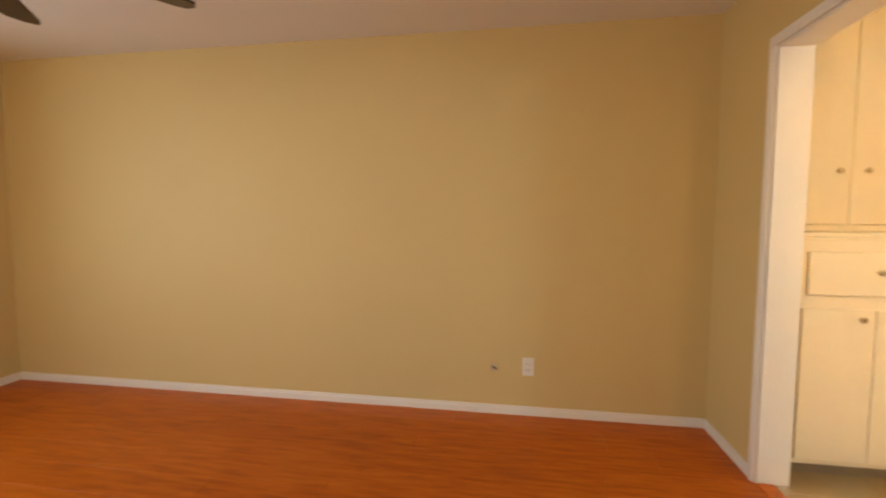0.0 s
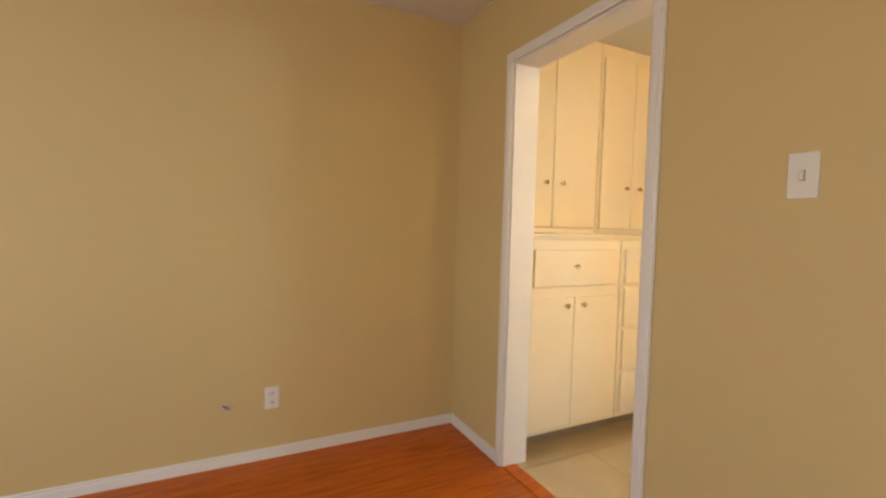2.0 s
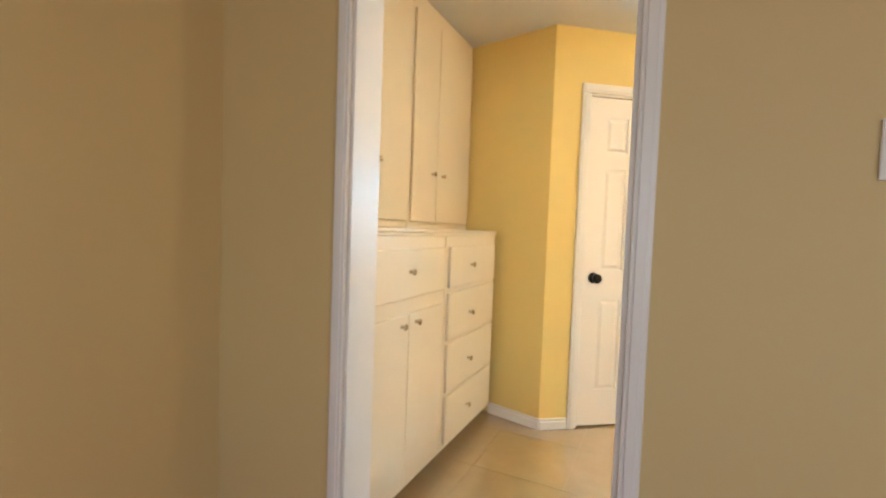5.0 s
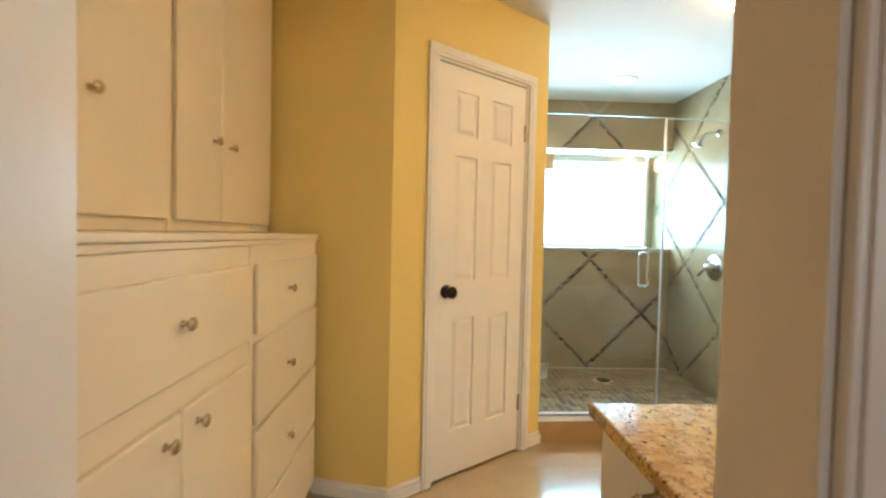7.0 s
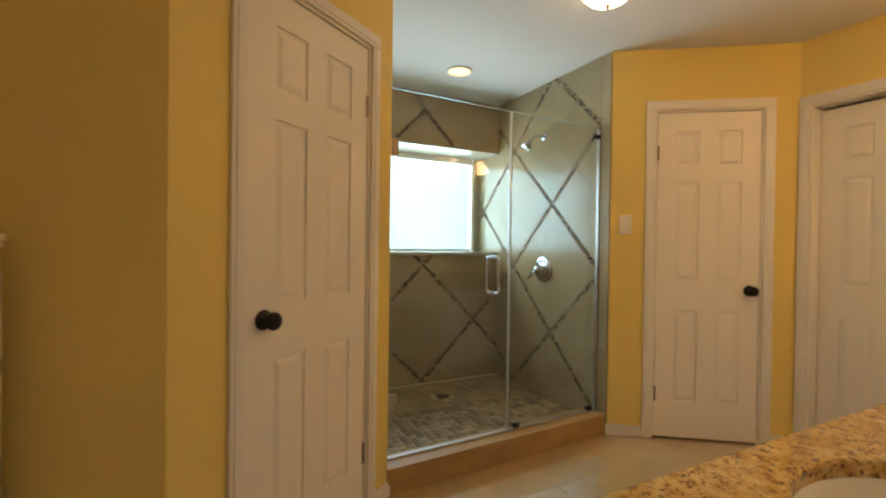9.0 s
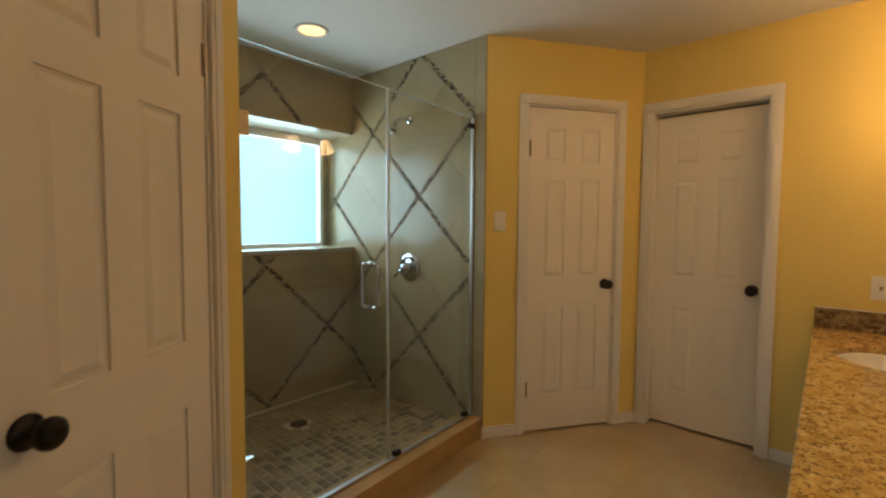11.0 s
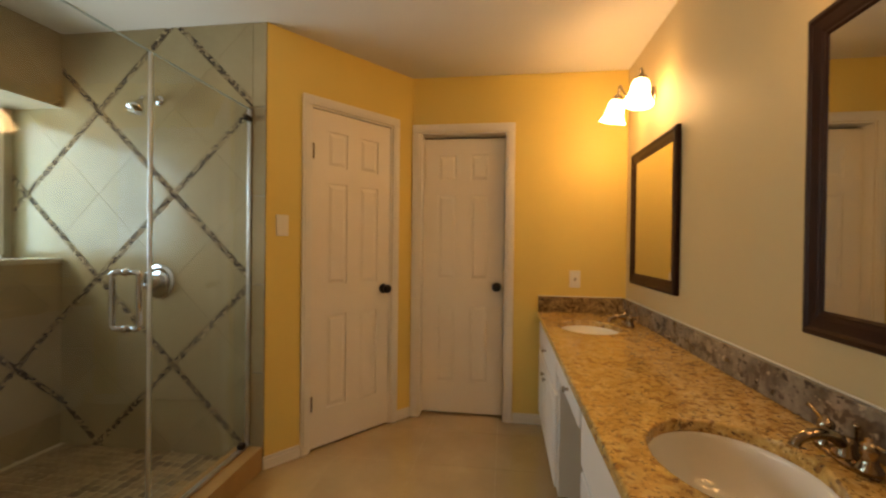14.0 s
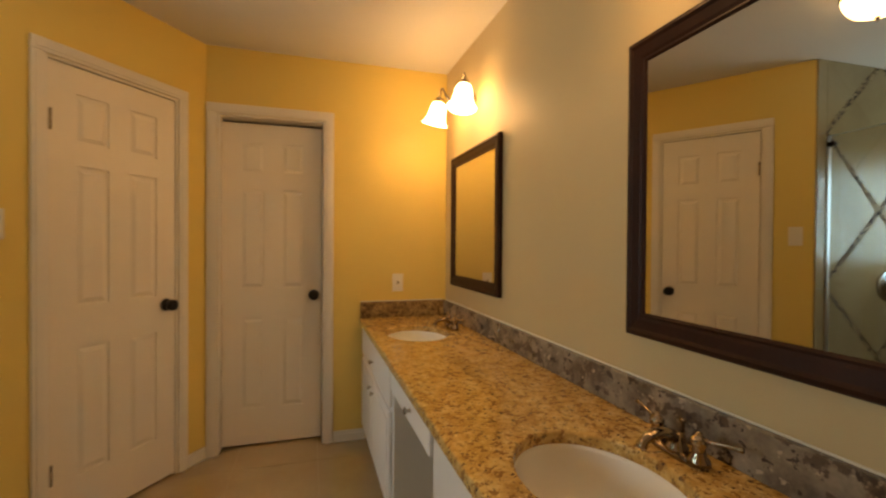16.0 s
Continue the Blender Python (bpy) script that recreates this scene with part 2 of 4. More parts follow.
# ---- mesh helpers ----
def finish(name, bm, mat, parent=None, label="", smooth=False):
    bmesh.ops.recalc_face_normals(bm, faces=bm.faces)
    me = bpy.data.meshes.new(name)
    bm.to_mesh(me)
    bm.free()
    if smooth:
        for p in me.polygons:
            p.use_smooth = True
    me.materials.append(mat)
    ob = new(name, me)
    if parent is not None:
        ob.parent = parent
    if label:
        ob["label"] = label
    return ob


def part(name, bm, mat, parent, label="", smooth=False):
    return finish(name, bm, mat, parent, label, smooth)


def structure(name, bm, mat, label="", category=""):
    return tagged(finish(name, bm, mat), label, category, kind="structure")


def empty(name, m, label, category, group="", kind=""):
    ob = new(name)
    ob.matrix_world = m
    return tagged(ob, label, category, group, kind)


def box(x0, y0, z0, x1, y1, z1, bevel=0.0, bm=None, seg=2):
    own = bm if bm is not None else bmesh.new()
    tmp = bmesh.new()
    bmesh.ops.create_cube(tmp, size=1)
    bmesh.ops.scale(tmp, vec=(x1 - x0, y1 - y0, z1 - z0), verts=tmp.verts)
    bmesh.ops.translate(tmp, vec=((x0 + x1) / 2, (y0 + y1) / 2, (z0 + z1) / 2), verts=tmp.verts)
    if bevel:
        bmesh.ops.bevel(tmp, geom=tmp.edges[:], offset=bevel, segments=seg, affect="EDGES", profile=0.5)
    merge(own, tmp)
    return own


def merge(bm, other, m=None):
    if m is not None:
        bmesh.ops.transform(other, matrix=m, verts=other.verts)
    vs = {v: bm.verts.new(v.co) for v in other.verts}
    for f in other.faces:
        try:
            bm.faces.new([vs[v] for v in f.verts])
        except ValueError:
            pass
    other.free()
    return bm


def prism(points, z0, z1, bm=None):
    """An upright prism over a ground polygon."""
    bm = bm if bm is not None else bmesh.new()
    lo = [bm.verts.new((x, y, z0)) for x, y in points]
    hi = [bm.verts.new((x, y, z1)) for x, y in points]
    bm.faces.new(lo[::-1])
    bm.faces.new(hi)
    n = len(points)
    for i in range(n):
        bm.faces.new((lo[i], lo[(i + 1) % n], hi[(i + 1) % n], hi[i]))
    return bm


def lathe(profile, n=24, m=None, bm=None, caps=True):
    """Turns (radius, height) about z."""
    own = bm if bm is not None else bmesh.new()
    tmp = bmesh.new()
    rings = []
    for r, z in profile:
        rings.append([tmp.verts.new((r * math.cos(2 * math.pi * i / n), r * math.sin(2 * math.pi * i / n), z)) for i in range(n)])
    for a, b in zip(rings, rings[1:]):
        for i in range(n):
            tmp.faces.new((a[i], a[(i + 1) % n], b[(i + 1) % n], b[i]))
    if caps and profile[0][0] > 1e-5:
        tmp.faces.new(rings[0][::-1])
    if caps and profile[-1][0] > 1e-5:
        tmp.faces.new(rings[-1])
    bmesh.ops.remove_doubles(tmp, verts=tmp.verts, dist=1e-5)
    return merge(own, tmp, m)


def tube(points, r, n=10, bm=None, radii=None):
    """A round rod along points."""
    bm = bm if bm is not None else bmesh.new()
    pts = [Vector(p) for p in points]
    rings = []
    side = None
    for i, p in enumerate(pts):
        d = (pts[min(i + 1, len(pts) - 1)] - pts[max(i - 1, 0)]).normalized()
        if side is None:
            side = d.orthogonal().normalized()
        side = (side - d * side.dot(d)).normalized()
        up = d.cross(side)
        rr = radii[i] if radii else r
        rings.append([bm.verts.new(p + rr * (math.cos(2 * math.pi * k / n) * side + math.sin(2 * math.pi * k / n) * up)) for k in range(n)])
    for a, b in zip(rings, rings[1:]):
        for k in range(n):
            bm.faces.new((a[k], a[(k + 1) % n], b[(k + 1) % n], b[k]))
    bm.faces.new(rings[0][::-1])
    bm.faces.new(rings[-1])
    return bm


def arc(p0, p1, p2, n=10):
    """A smooth bend from p0 by p1 to p2."""
    a, b, c = Vector(p0), Vector(p1), Vector(p2)
    return [(1 - t) ** 2 * a + 2 * t * (1 - t) * b + t * t * c for t in [i / n for i in range(n + 1)]]


def wall_pose(ax, ay, bx, by):
    """Local x runs along the wall from a to b, local y into the wall, z up; the room lies at local -y."""
    return pose(ax, ay, 0, 0, 0, math.degrees(math.atan2(by - ay, bx - ax)))


# ---- plan ----
CEIL = 2.425
XB, YB = -0.580, -0.14          # bedroom walls that meet in the corner
DOOR_L, DOOR_R, DOOR_H = -0.015, 0.782, 2.04
XF = 3.450                      # far wall of the bathroom
YE = 1.465                       # wall at the end of the linen cabinet
XT, YT = 2.565, 3.36             # tiled shower walls
CA, CB = (0.245, 1.425), (1.080, 2.03)      # closet wall
DA, DB = (2.575, 2.095), (3.450, 1.475)   # toilet room wall
BED_S, BED_E = -5.10, 4.3
REC0, REC1, YW = 1.13, 2.0, 3.70       # window recess


def opening_wall(name, m, length, thick, height, o0, o1, oh, mat, label):
    bm = bmesh.new()
    box(0, 0, 0, o0, thick, height, bm=bm)
    box(o1, 0, 0, length, thick, height, bm=bm)
    box(o0, 0, oh, o1, thick, height, bm=bm)
    ob = structure(name, bm, mat, label, "wall")
    ob.matrix_world = m
    return ob


EA = (-0.40, 1.588)              # where the end wall leaves the upper cabinet

# south wall of the bathroom: two skins, each with its own paint
bm = bmesh.new()
for a, b, z in ((-0.9, DOOR_L, 0), (DOOR_R, XF + 0.2, 0), (DOOR_L, DOOR_R, DOOR_H)):
    box(a, -0.068, z, b, 0, CEIL, bm=bm)
structure("wall_vanity", bm, M_CREAM, "cream painted plaster wall behind the vanity", "wall")
bm = bmesh.new()
for a, b, z in ((-0.9, DOOR_L, 0), (DOOR_R, BED_E + 0.1, 0), (DOOR_L, DOOR_R, DOOR_H)):
    box(a, YB, z, b, -0.070, CEIL, bm=bm)
structure("wall_bedroom_north", bm, M_BEIGE, "beige painted bedroom wall with a doorway", "wall")
structure("wall_bedroom_west", box(XB - 0.15, BED_S - 0.1, 0, XB, YB, CEIL), M_BEIGE, "long plain beige painted bedroom wall", "wall")
bm = bmesh.new()
box(XB, BED_S - 0.12, 0, 0.8, BED_S, CEIL, bm=bm)
box(2.4, BED_S - 0.12, 0, BED_E + 0.1, BED_S, CEIL, bm=bm)
box(0.8, BED_S - 0.12, 0, 2.4, BED_S, 0.9, bm=bm)
box(0.8, BED_S - 0.12, 2.1, 2.4, BED_S, CEIL, bm=bm)
structure("wall_bedroom_south", bm, M_BEIGE, "unseen beige bedroom wall with an opening for light", "wall")
# opening made up to let the warm east fill in
bm = bmesh.new()
box(BED_E, BED_S, 0, BED_E + 0.12, -4.05, CEIL, bm=bm)
box(BED_E, -2.35, 0, BED_E + 0.12, YB, CEIL, bm=bm)
box(BED_E, -4.05, 0, BED_E + 0.12, -2.35, 0.85, bm=bm)
box(BED_E, -4.05, 2.1, BED_E + 0.12, -2.35, CEIL, bm=bm)
structure("wall_bedroom_east", bm, M_BEIGE, "unseen beige bedroom wall with an opening for light", "wall")
structure("wall_cabinet_back", box(-0.82, 0, 0, -0.70, 1.64, CEIL), M_YELLOW, "yellow painted wall behind the linen cabinet", "wall")
structure("wall_cabinet_end", prism([(-0.82, 1.67), EA, CA, (CA[0] - 0.05, 1.60), (-0.82, 1.80)], 0, CEIL), M_YELLOW,
          "yellow painted wall at the end of the linen cabinet", "wall")

CW = wall_pose(*CA, *CB)
CLEN = math.hypot(CB[0] - CA[0], CB[1] - CA[1])
opening_wall("wall_closet", CW, CLEN, 0.10, CEIL, 0.235, 0.865, 2.045, M_YELLOW, "angled yellow painted wall with a closet door")
DW = wall_pose(*DA, *DB)
DLEN = math.hypot(DB[0] - DA[0], DB[1] - DA[1])
opening_wall("wall_angled", DW, DLEN, 0.10, CEIL, 0.262, 0.882, 2.045, M_YELLOW, "angled yellow painted wall beside the shower")
FW = wall_pose(XF, 1.475, XF, 0.0)
opening_wall("wall_far", FW, 1.475, 0.14, CEIL, 0.056, 0.672, 2.035, M_YELLOW, "yellow painted end wall with a recessed door")
structure("wall_shower_left", box(0.94, CB[1] + 0.06, 0, CB[0], YW + 0.1, CEIL), M_DRYWALL, "plain shower side wall", "wall")

# shower shell behind the tiles
structure("wall_shower_right", box(XT + 0.008, DA[1] + 0.01, 0, XT + 0.12, YW + 0.12, CEIL), M_GROUT, "shower wall of diagonal sage stone tile", "wall")
bm = bmesh.new()
box(CB[0], YT + 0.008, 0, XT + 0.008, YW + 0.12, REC0 - 0.03, bm=bm)
box(CB[0], YT + 0.008, REC1 + 0.006, XT + 0.008, YW + 0.12, CEIL, bm=bm)
structure("wall_shower_back", bm, M_GROUT, "shower back wall of diagonal sage stone tile", "wall")
bm = bmesh.new()
WX0, WX1, WZ0, WZ1 = 1.14, 2.515, 1.145, 1.975
box(CB[0], YW, REC0, WX0, YW + 0.10, REC1, bm=bm)
box(WX1, YW, REC0, XT + 0.008, YW + 0.10, REC1, bm=bm)
structure("wall_recess", bm, M_LEDGE, "stone lined window recess", "wall")

# ceilings
bath_outline = [(-0.82, 0), (XF + 0.15, 0), (XF + 0.15, 1.6), (XT + 0.15, 2.2), (XT + 0.15, YW + 0.15), (0.9, YW + 0.15), (0.9, 2.1), (0.2, 1.62), (-0.82, 1.75)]
structure("ceiling_bathroom", prism(bath_outline, CEIL, CEIL + 0.1), M_CEIL, "white painted bathroom ceiling", "ceiling")
structure("ceiling_bedroom", box(XB - 0.15, BED_S - 0.15, CEIL, BED_E + 0.12, -0.001, CEIL + 0.1), M_CEIL_BED, "white textured bedroom ceiling", "ceiling")

# floors
floor_bath = structure("floor_bathroom", prism([(-0.82, -0.068)] + [(XF + 0.15, -0.068)] + bath_outline[2:], -0.1, -0.0015), M_FLOORGROUT,
                       "beige ceramic tile floor with a soft shine", "floor")
floor_bed = structure("floor_bedroom", box(XB - 0.15, BED_S - 0.15, -0.1, BED_E + 0.12, -0.07, -0.004), M_PGAP,
                      "glossy red cherry laminate plank floor", "floor")


# ---- trim ----
def casing(name, m, x0, x1, h, w, label, t=0.016):
    """Casing round an opening on the room side (local -y)."""
    root = empty(name, m, label, "door trim", kind="structure")
    for a, b in ((x0 - w, x0), (x1, x1 + w)):
        bm = box(a, -t, 0, b, 0, h, 0.004)
        box(a + w * 0.25, -t - 0.004, 0, b - w * 0.25, -t + 0.001, h - 0.01, 0.002, bm=bm)
        part("casing_side", bm, M_TRIM, root)
    bm = box(x0 - w, -t, h, x1 + w, 0, h + w, 0.004)
    box(x0 - w * 0.7, -t - 0.004, h + w * 0.25, x1 + w * 0.7, -t + 0.001, h + w * 0.75, 0.002, bm=bm)
    part("casing_head", bm, M_TRIM, root)
    return root


def jambs(root, x0, x1, h, depth, t=0.012):
    part("jamb", box(x0, -0.002, 0, x0 + t, depth + 0.002, h, 0.002), M_TRIM, root)
    part("jamb", box(x1 - t, -0.002, 0, x1, depth + 0.002, h, 0.002), M_TRIM, root)
    part("jamb_head", box(x0 + t, -0.002, h - t, x1 - t, depth + 0.002, h, 0.002), M_TRIM, root)


BW = pose(0, YB, 0)
r = casing("trim_bedroom_doorway", BW, DOOR_L, DOOR_R, DOOR_H, 0.046, "white painted casing round the bathroom doorway")
jambs(r, DOOR_L, DOOR_R, DOOR_H, -YB)
part("threshold", box(DOOR_L + 0.012, -0.002, -0.006, DOOR_R - 0.012, 0.075, 0.008, 0.004), M_PLANK, r, "narrow wood threshold strip")


def baseboard(m, x0, x1, h=0.07, t=0.014):
    bm = box(x0, -t, 0, x1, 0, h * 0.72, 0.002)
    box(x0, -t * 0.65, h * 0.70, x1, 0, h, 0.004, bm=bm)
    ob = structure("baseboard", bm, M_TRIM, "white painted wooden baseboard", "baseboard")
    ob.matrix_world = m
    return ob


baseboard(pose(XB, YB, 0, 0, 0, 90), BED_S - YB, -0.015, 0.058)
baseboard(pose(XB, YB, 0), 0.0, DOOR_L - 0.047 - XB, 0.058)
baseboard(pose(0, YB, 0), DOOR_R + 0.047, BED_E, 0.058)
baseboard(pose(0, BED_S, 0, 0, 0, 180), -BED_E, -XB, 0.058)
baseboard(wall_pose(*EA, *CA), 0.30, math.hypot(CA[0] - EA[0], CA[1] - EA[1]) + 0.004)
baseboard(CW, 0.0, 0.178)
baseboard(CW, 0.922, CLEN + 0.012)
baseboard(DW, -0.012, 0.205)
baseboard(DW, 0.940, DLEN - 0.01)
baseboard(FW, 0.730, 0.93)


# ---- doors ----
def knob(parent, x, z, back=0.0):
    """A round knob with its rose, standing out of a door face to local -y."""
    m = pose(x, back, z, 90)
    bm = lathe([(0.0, 0.0), (0.032, 0.0), (0.034, 0.004), (0.030, 0.010), (0.013, 0.013), (0.011, 0.026), (0.015, 0.031), (0.026, 0.037),
                (0.030, 0.048), (0.029, 0.057), (0.022, 0.064), (0.010, 0.067), (0.0, 0.067)], 28, m)
    part("door_knob", bm, M_BRONZE, parent, "dark bronze round knob", True)


def panel_door(name, m, x0, x1, h, y, knob_x, label, hinge_x=None):
    """Six-panel door whose face lies at local y, opening to the room at -y."""
    root = empty(name, m, label, "door", kind="structure")
    z0, t, w = 0.012, 0.035, x1 - x0
    st, mid = 0.105, 0.10
    cols = [(x0 + st, (x0 + x1) / 2 - mid / 2), ((x0 + x1) / 2 + mid / 2, x1 - st)]
    rows = [(0.235, 0.80), (0.985, 1.60), (1.70, h - 0.115)]
    part("door_leaf", box(x0, y + 0.0075, z0, x1, y + t, h), M_DOOR, root)
    xs = [x0, cols[0][0], cols[0][1], cols[1][0], cols[1][1], x1]
    for a, b in ((0, 1), (2, 3), (4, 5)):
        part("mullion" if a == 2 else "stile", box(xs[a], y, z0, xs[b], y + 0.0085, h), M_DOOR, root)
    zs = [z0, rows[0][0], rows[0][1], rows[1][0], rows[1][1], rows[2][0], rows[2][1], h]
    for cx0, cx1 in cols:
        for i in range(0, 8, 2):
            part("rail", box(cx0, y, zs[i], cx1, y + 0.0085, zs[i + 1]), M_DOOR, root)
    for cx0, cx1 in cols:
        for r0, r1 in rows:
            bm = bmesh.new()
            g, s = 0.009, 0.030
            lo = [bm.verts.new(p) for p in ((cx0 + g, y + 0.008, r0 + g), (cx1 - g, y + 0.008, r0 + g), (cx1 - g, y + 0.008, r1 - g), (cx0 + g, y + 0.008, r1 - g))]
            hi = [bm.verts.new(p) for p in ((cx0 + s, y + 0.001, r0 + s), (cx1 - s, y + 0.001, r0 + s), (cx1 - s, y + 0.001, r1 - s), (cx0 + s, y + 0.001, r1 - s))]
            bm.faces.new(hi)
            bm.faces.new(lo[::-1])
            for i in range(4):
                bm.faces.new((lo[i], lo[(i + 1) % 4], hi[(i + 1) % 4], hi[i]))
            part("door_panel", bm, M_DOOR, root)
    knob(root, knob_x, 0.935, y)
    if hinge_x is not None:
        for z in (0.28, 1.78):
            bm = tube([(hinge_x, y - 0.004, z - 0.045), (hinge_x, y - 0.004, z + 0.045)], 0.006, 8)
            part("hinge", bm, M_NICKEL, root, "small metal hinge")
    return root


r = casing("trim_closet_door", CW, 0.235, 0.865, 2.045, 0.056, "white painted casing round the closet door")
jambs(r, 0.235, 0.865, 2.045, 0.10)
panel_door("door_closet", CW, 0.250, 0.850, 2.028, 0.004, 0.312, "white six-panel closet door with a dark knob, closed", 0.846)
r = casing("trim_toilet_door", DW, 0.262, 0.882, 2.045, 0.056, "white painted casing round the narrow angled door")
jambs(r, 0.262, 0.882, 2.045, 0.10)
panel_door("door_toilet", DW, 0.277, 0.867, 2.028, 0.004, 0.815, "white six-panel door with a dark knob, closed, beside the shower", 0.281)
r = casing("trim_far_door", FW, 0.056, 0.672, 2.035, 0.055, "white painted casing round the recessed end door")
jambs(r, 0.056, 0.672, 2.035, 0.14)
panel_door("door_far", FW, 0.070, 0.655, 2.005, 0.085, 0.608, "white six-panel door set deep in its frame, closed")
structure("closet_back", box(3.60, 0.5, 0, 3.62, 1.6, 2.2), M_DRYWALL, "plain plaster behind the end door", "wall")
structure("closet_back", prism([(0.05, 1.62), (0.90, 2.25), (0.88, 2.28), (0.03, 1.65)], 0, 2.2), M_DRYWALL, "plain plaster behind the closet door", "wall")
structure("closet_back", prism([(2.75, 2.15), (3.52, 1.62), (3.54, 1.65), (2.77, 2.18)], 0, 2.2), M_DRYWALL, "plain plaster behind the angled door", "wall")


# ---- linen cabinet ----
def cabinet_knob(parent, x, y, z, axis="x", mat=None, r=0.0145):
    m = Matrix.Translation((x, y, z)) @ (pose(0, 0, 0, 0, 90, 0) if axis == "x" else pose(0, 0, 0, -90, 0, 0))
    k = r / 0.016
    prof = [(0.0, 0.0), (0.009, 0.0), (0.0095, 0.002), (0.006, 0.005), (0.0055, 0.012), (0.010, 0.016), (0.0155, 0.020), (0.016, 0.024), (0.012, 0.028), (0.0, 0.029)]
    part("knob", lathe([(a * k, b * k) for a, b in prof], 18, m), mat or M_KNOB, parent, "small nickel knob", True)


CF, UF, TOP = -0.095, -0.340, 1.20
base = empty("linen_dresser", pose(-0.4, 0.71, 0), "cream painted built-in base cabinet with drawers and doors", "cabinet")


def cpart(name, root, bm, mat, label=""):
    """A part built in world places under a root that stands elsewhere."""
    ob = part(name, bm, mat, root, label)
    ob.matrix_parent_inverse = root.matrix_world.inverted()
    return ob


Y0, Y1 = 0.004, YE - 0.004
bm = box(-0.698, Y0, 0.075, CF - 0.012, Y1, TOP - 0.02)
box(CF - 0.013, Y0, 0.075, CF, 0.728, TOP - 0.035, 0.002, bm=bm)
box(CF - 0.013, 0.734, 0.075, CF, Y1, TOP - 0.035, 0.002, bm=bm)
box(CF - 0.013, Y0, TOP - 0.035, CF, Y1, TOP - 0.02, bm=bm)
cpart("carcass", base, bm, M_CAB)
# the shade under the cabinet is put into this kick's dark colour
cpart("toe_kick", base, box(-0.69, Y0, 0.0, CF - 0.06, Y1, 0.073), M_GAP, "recessed toe kick, painted dark for shade")
bm = box(-0.698, Y0, TOP - 0.018, CF + 0.012, Y1, TOP, 0.004)
box(-0.6, Y0, TOP - 0.034, CF + 0.007, Y1, TOP - 0.019, 0.003, bm=bm)
cpart("top", base, bm, M_CAB)


def front(root, name, x, y0, y1, z0, z1, knobs, t=0.017):
    f = cpart(name, root, box(x + 0.001, y0, z0, x + t, y1, z1, 0.005, seg=3), M_CAB)
    for ky, kz in knobs:
        cabinet_knob(f, x + t, ky, kz)


front(base, "drawer_front", CF, 0.075, 0.700, 0.905, 1.112, [(0.361, 1.018)])
front(base, "door", CF, 0.055, 0.362, 0.10, 0.842, [(0.303, 0.797)])
front(base, "door", CF, 0.366, 0.700, 0.10, 0.842, [(0.421, 0.799)])
for z0, z1, kz in ((0.905, 1.112, 1.012), (0.640, 0.882, 0.749), (0.372, 0.622, 0.491), (0.105, 0.355, 0.229)):
    front(base, "drawer_front", CF, 0.762, 1.425, z0, z1, [(1.033, kz)])
upper = empty("upper_linen_cabinet", pose(-0.5, 0.71, TOP), "cream painted built-in upper cabinet with flat doors", "cabinet")
bm = box(-0.698, Y0, TOP + 0.001, UF - 0.012, 1.562, CEIL - 0.002)
box(UF - 0.013, Y0, TOP + 0.001, UF, 0.755, CEIL - 0.002, 0.002, bm=bm)
box(UF - 0.013, 0.761, TOP + 0.001, UF, 1.562, CEIL - 0.002, 0.002, bm=bm)
cpart("carcass", upper, bm, M_CAB)
for y0, y1, ky in ((0.050, 0.382, 0.322), (0.386, 0.735, 0.448), (0.780, 1.058, 1.000), (1.062, 1.535, 1.122)):
    front(upper, "door", UF, y0, y1, TOP + 0.035, 2.335, [(ky, 1.507)])


# ---- shower ----
def curb_y(x):
    return 2.022 + (x - CB[0]) * 0.054


GZ = 0.125
x0, x1 = CB[0], XT + 0.008
structure("shower_curb", prism([(x0, curb_y(x0)), (x1, curb_y(x1)), (x1, curb_y(x1) + 0.145), (x0, curb_y(x0) + 0.145)], 0, GZ), M_CURB,
          "ochre stone tile shower curb", "curb")
SF = 0.055
shower_floor = structure("floor_shower", prism([(x0, curb_y(x0) + 0.147), (x1, curb_y(x1) + 0.147), (x1, YT + 0.008), (x0, YT + 0.008)], -0.002, SF), M_SGROUT,
                         "tan stone mosaic shower floor", "floor")
structure("window_ledge", box(CB[0], YT - 0.012, REC0 - 0.028, XT, YW + 0.1, REC0, 0.004), M_LEDGE, "polished stone ledge under the shower window", "ledge")
structure("recess_soffit", box(CB[0], YT, REC1, XT, YW + 0.1, REC1 + 0.005), M_LEDGE, "stone tiled soffit over the shower window", "soffit")

win = empty("window_1", pose((WX0 + WX1) / 2, YW, WZ0), "bright shower window with white vinyl frame and obscured glass", "window", kind="structure")
for n, b in (("frame_side", (WX0, YW - 0.012, WZ0, WX0 + 0.03, YW + 0.05, WZ1)), ("frame_side", (WX1 - 0.03, YW - 0.012, WZ0, WX1, YW + 0.05, WZ1)),
             ("frame_bottom", (WX0 + 0.03, YW - 0.012, WZ0 - 0.02, WX1 - 0.03, YW + 0.05, WZ0 + 0.012)), ("frame_top", (WX0 + 0.03, YW - 0.012, WZ1 - 0.03, WX1 - 0.03, YW + 0.05, WZ1 + 0.04))):
    cpart(n, win, box(*b, 0.004), M_TRIM)
pane = cpart("pane", win, box(WX0 + 0.03, YW + 0.02, WZ0 + 0.012, WX1 - 0.03, YW + 0.025, WZ1 - 0.03), M_FROST, "bright obscured glass")
pane.visible_shadow = False
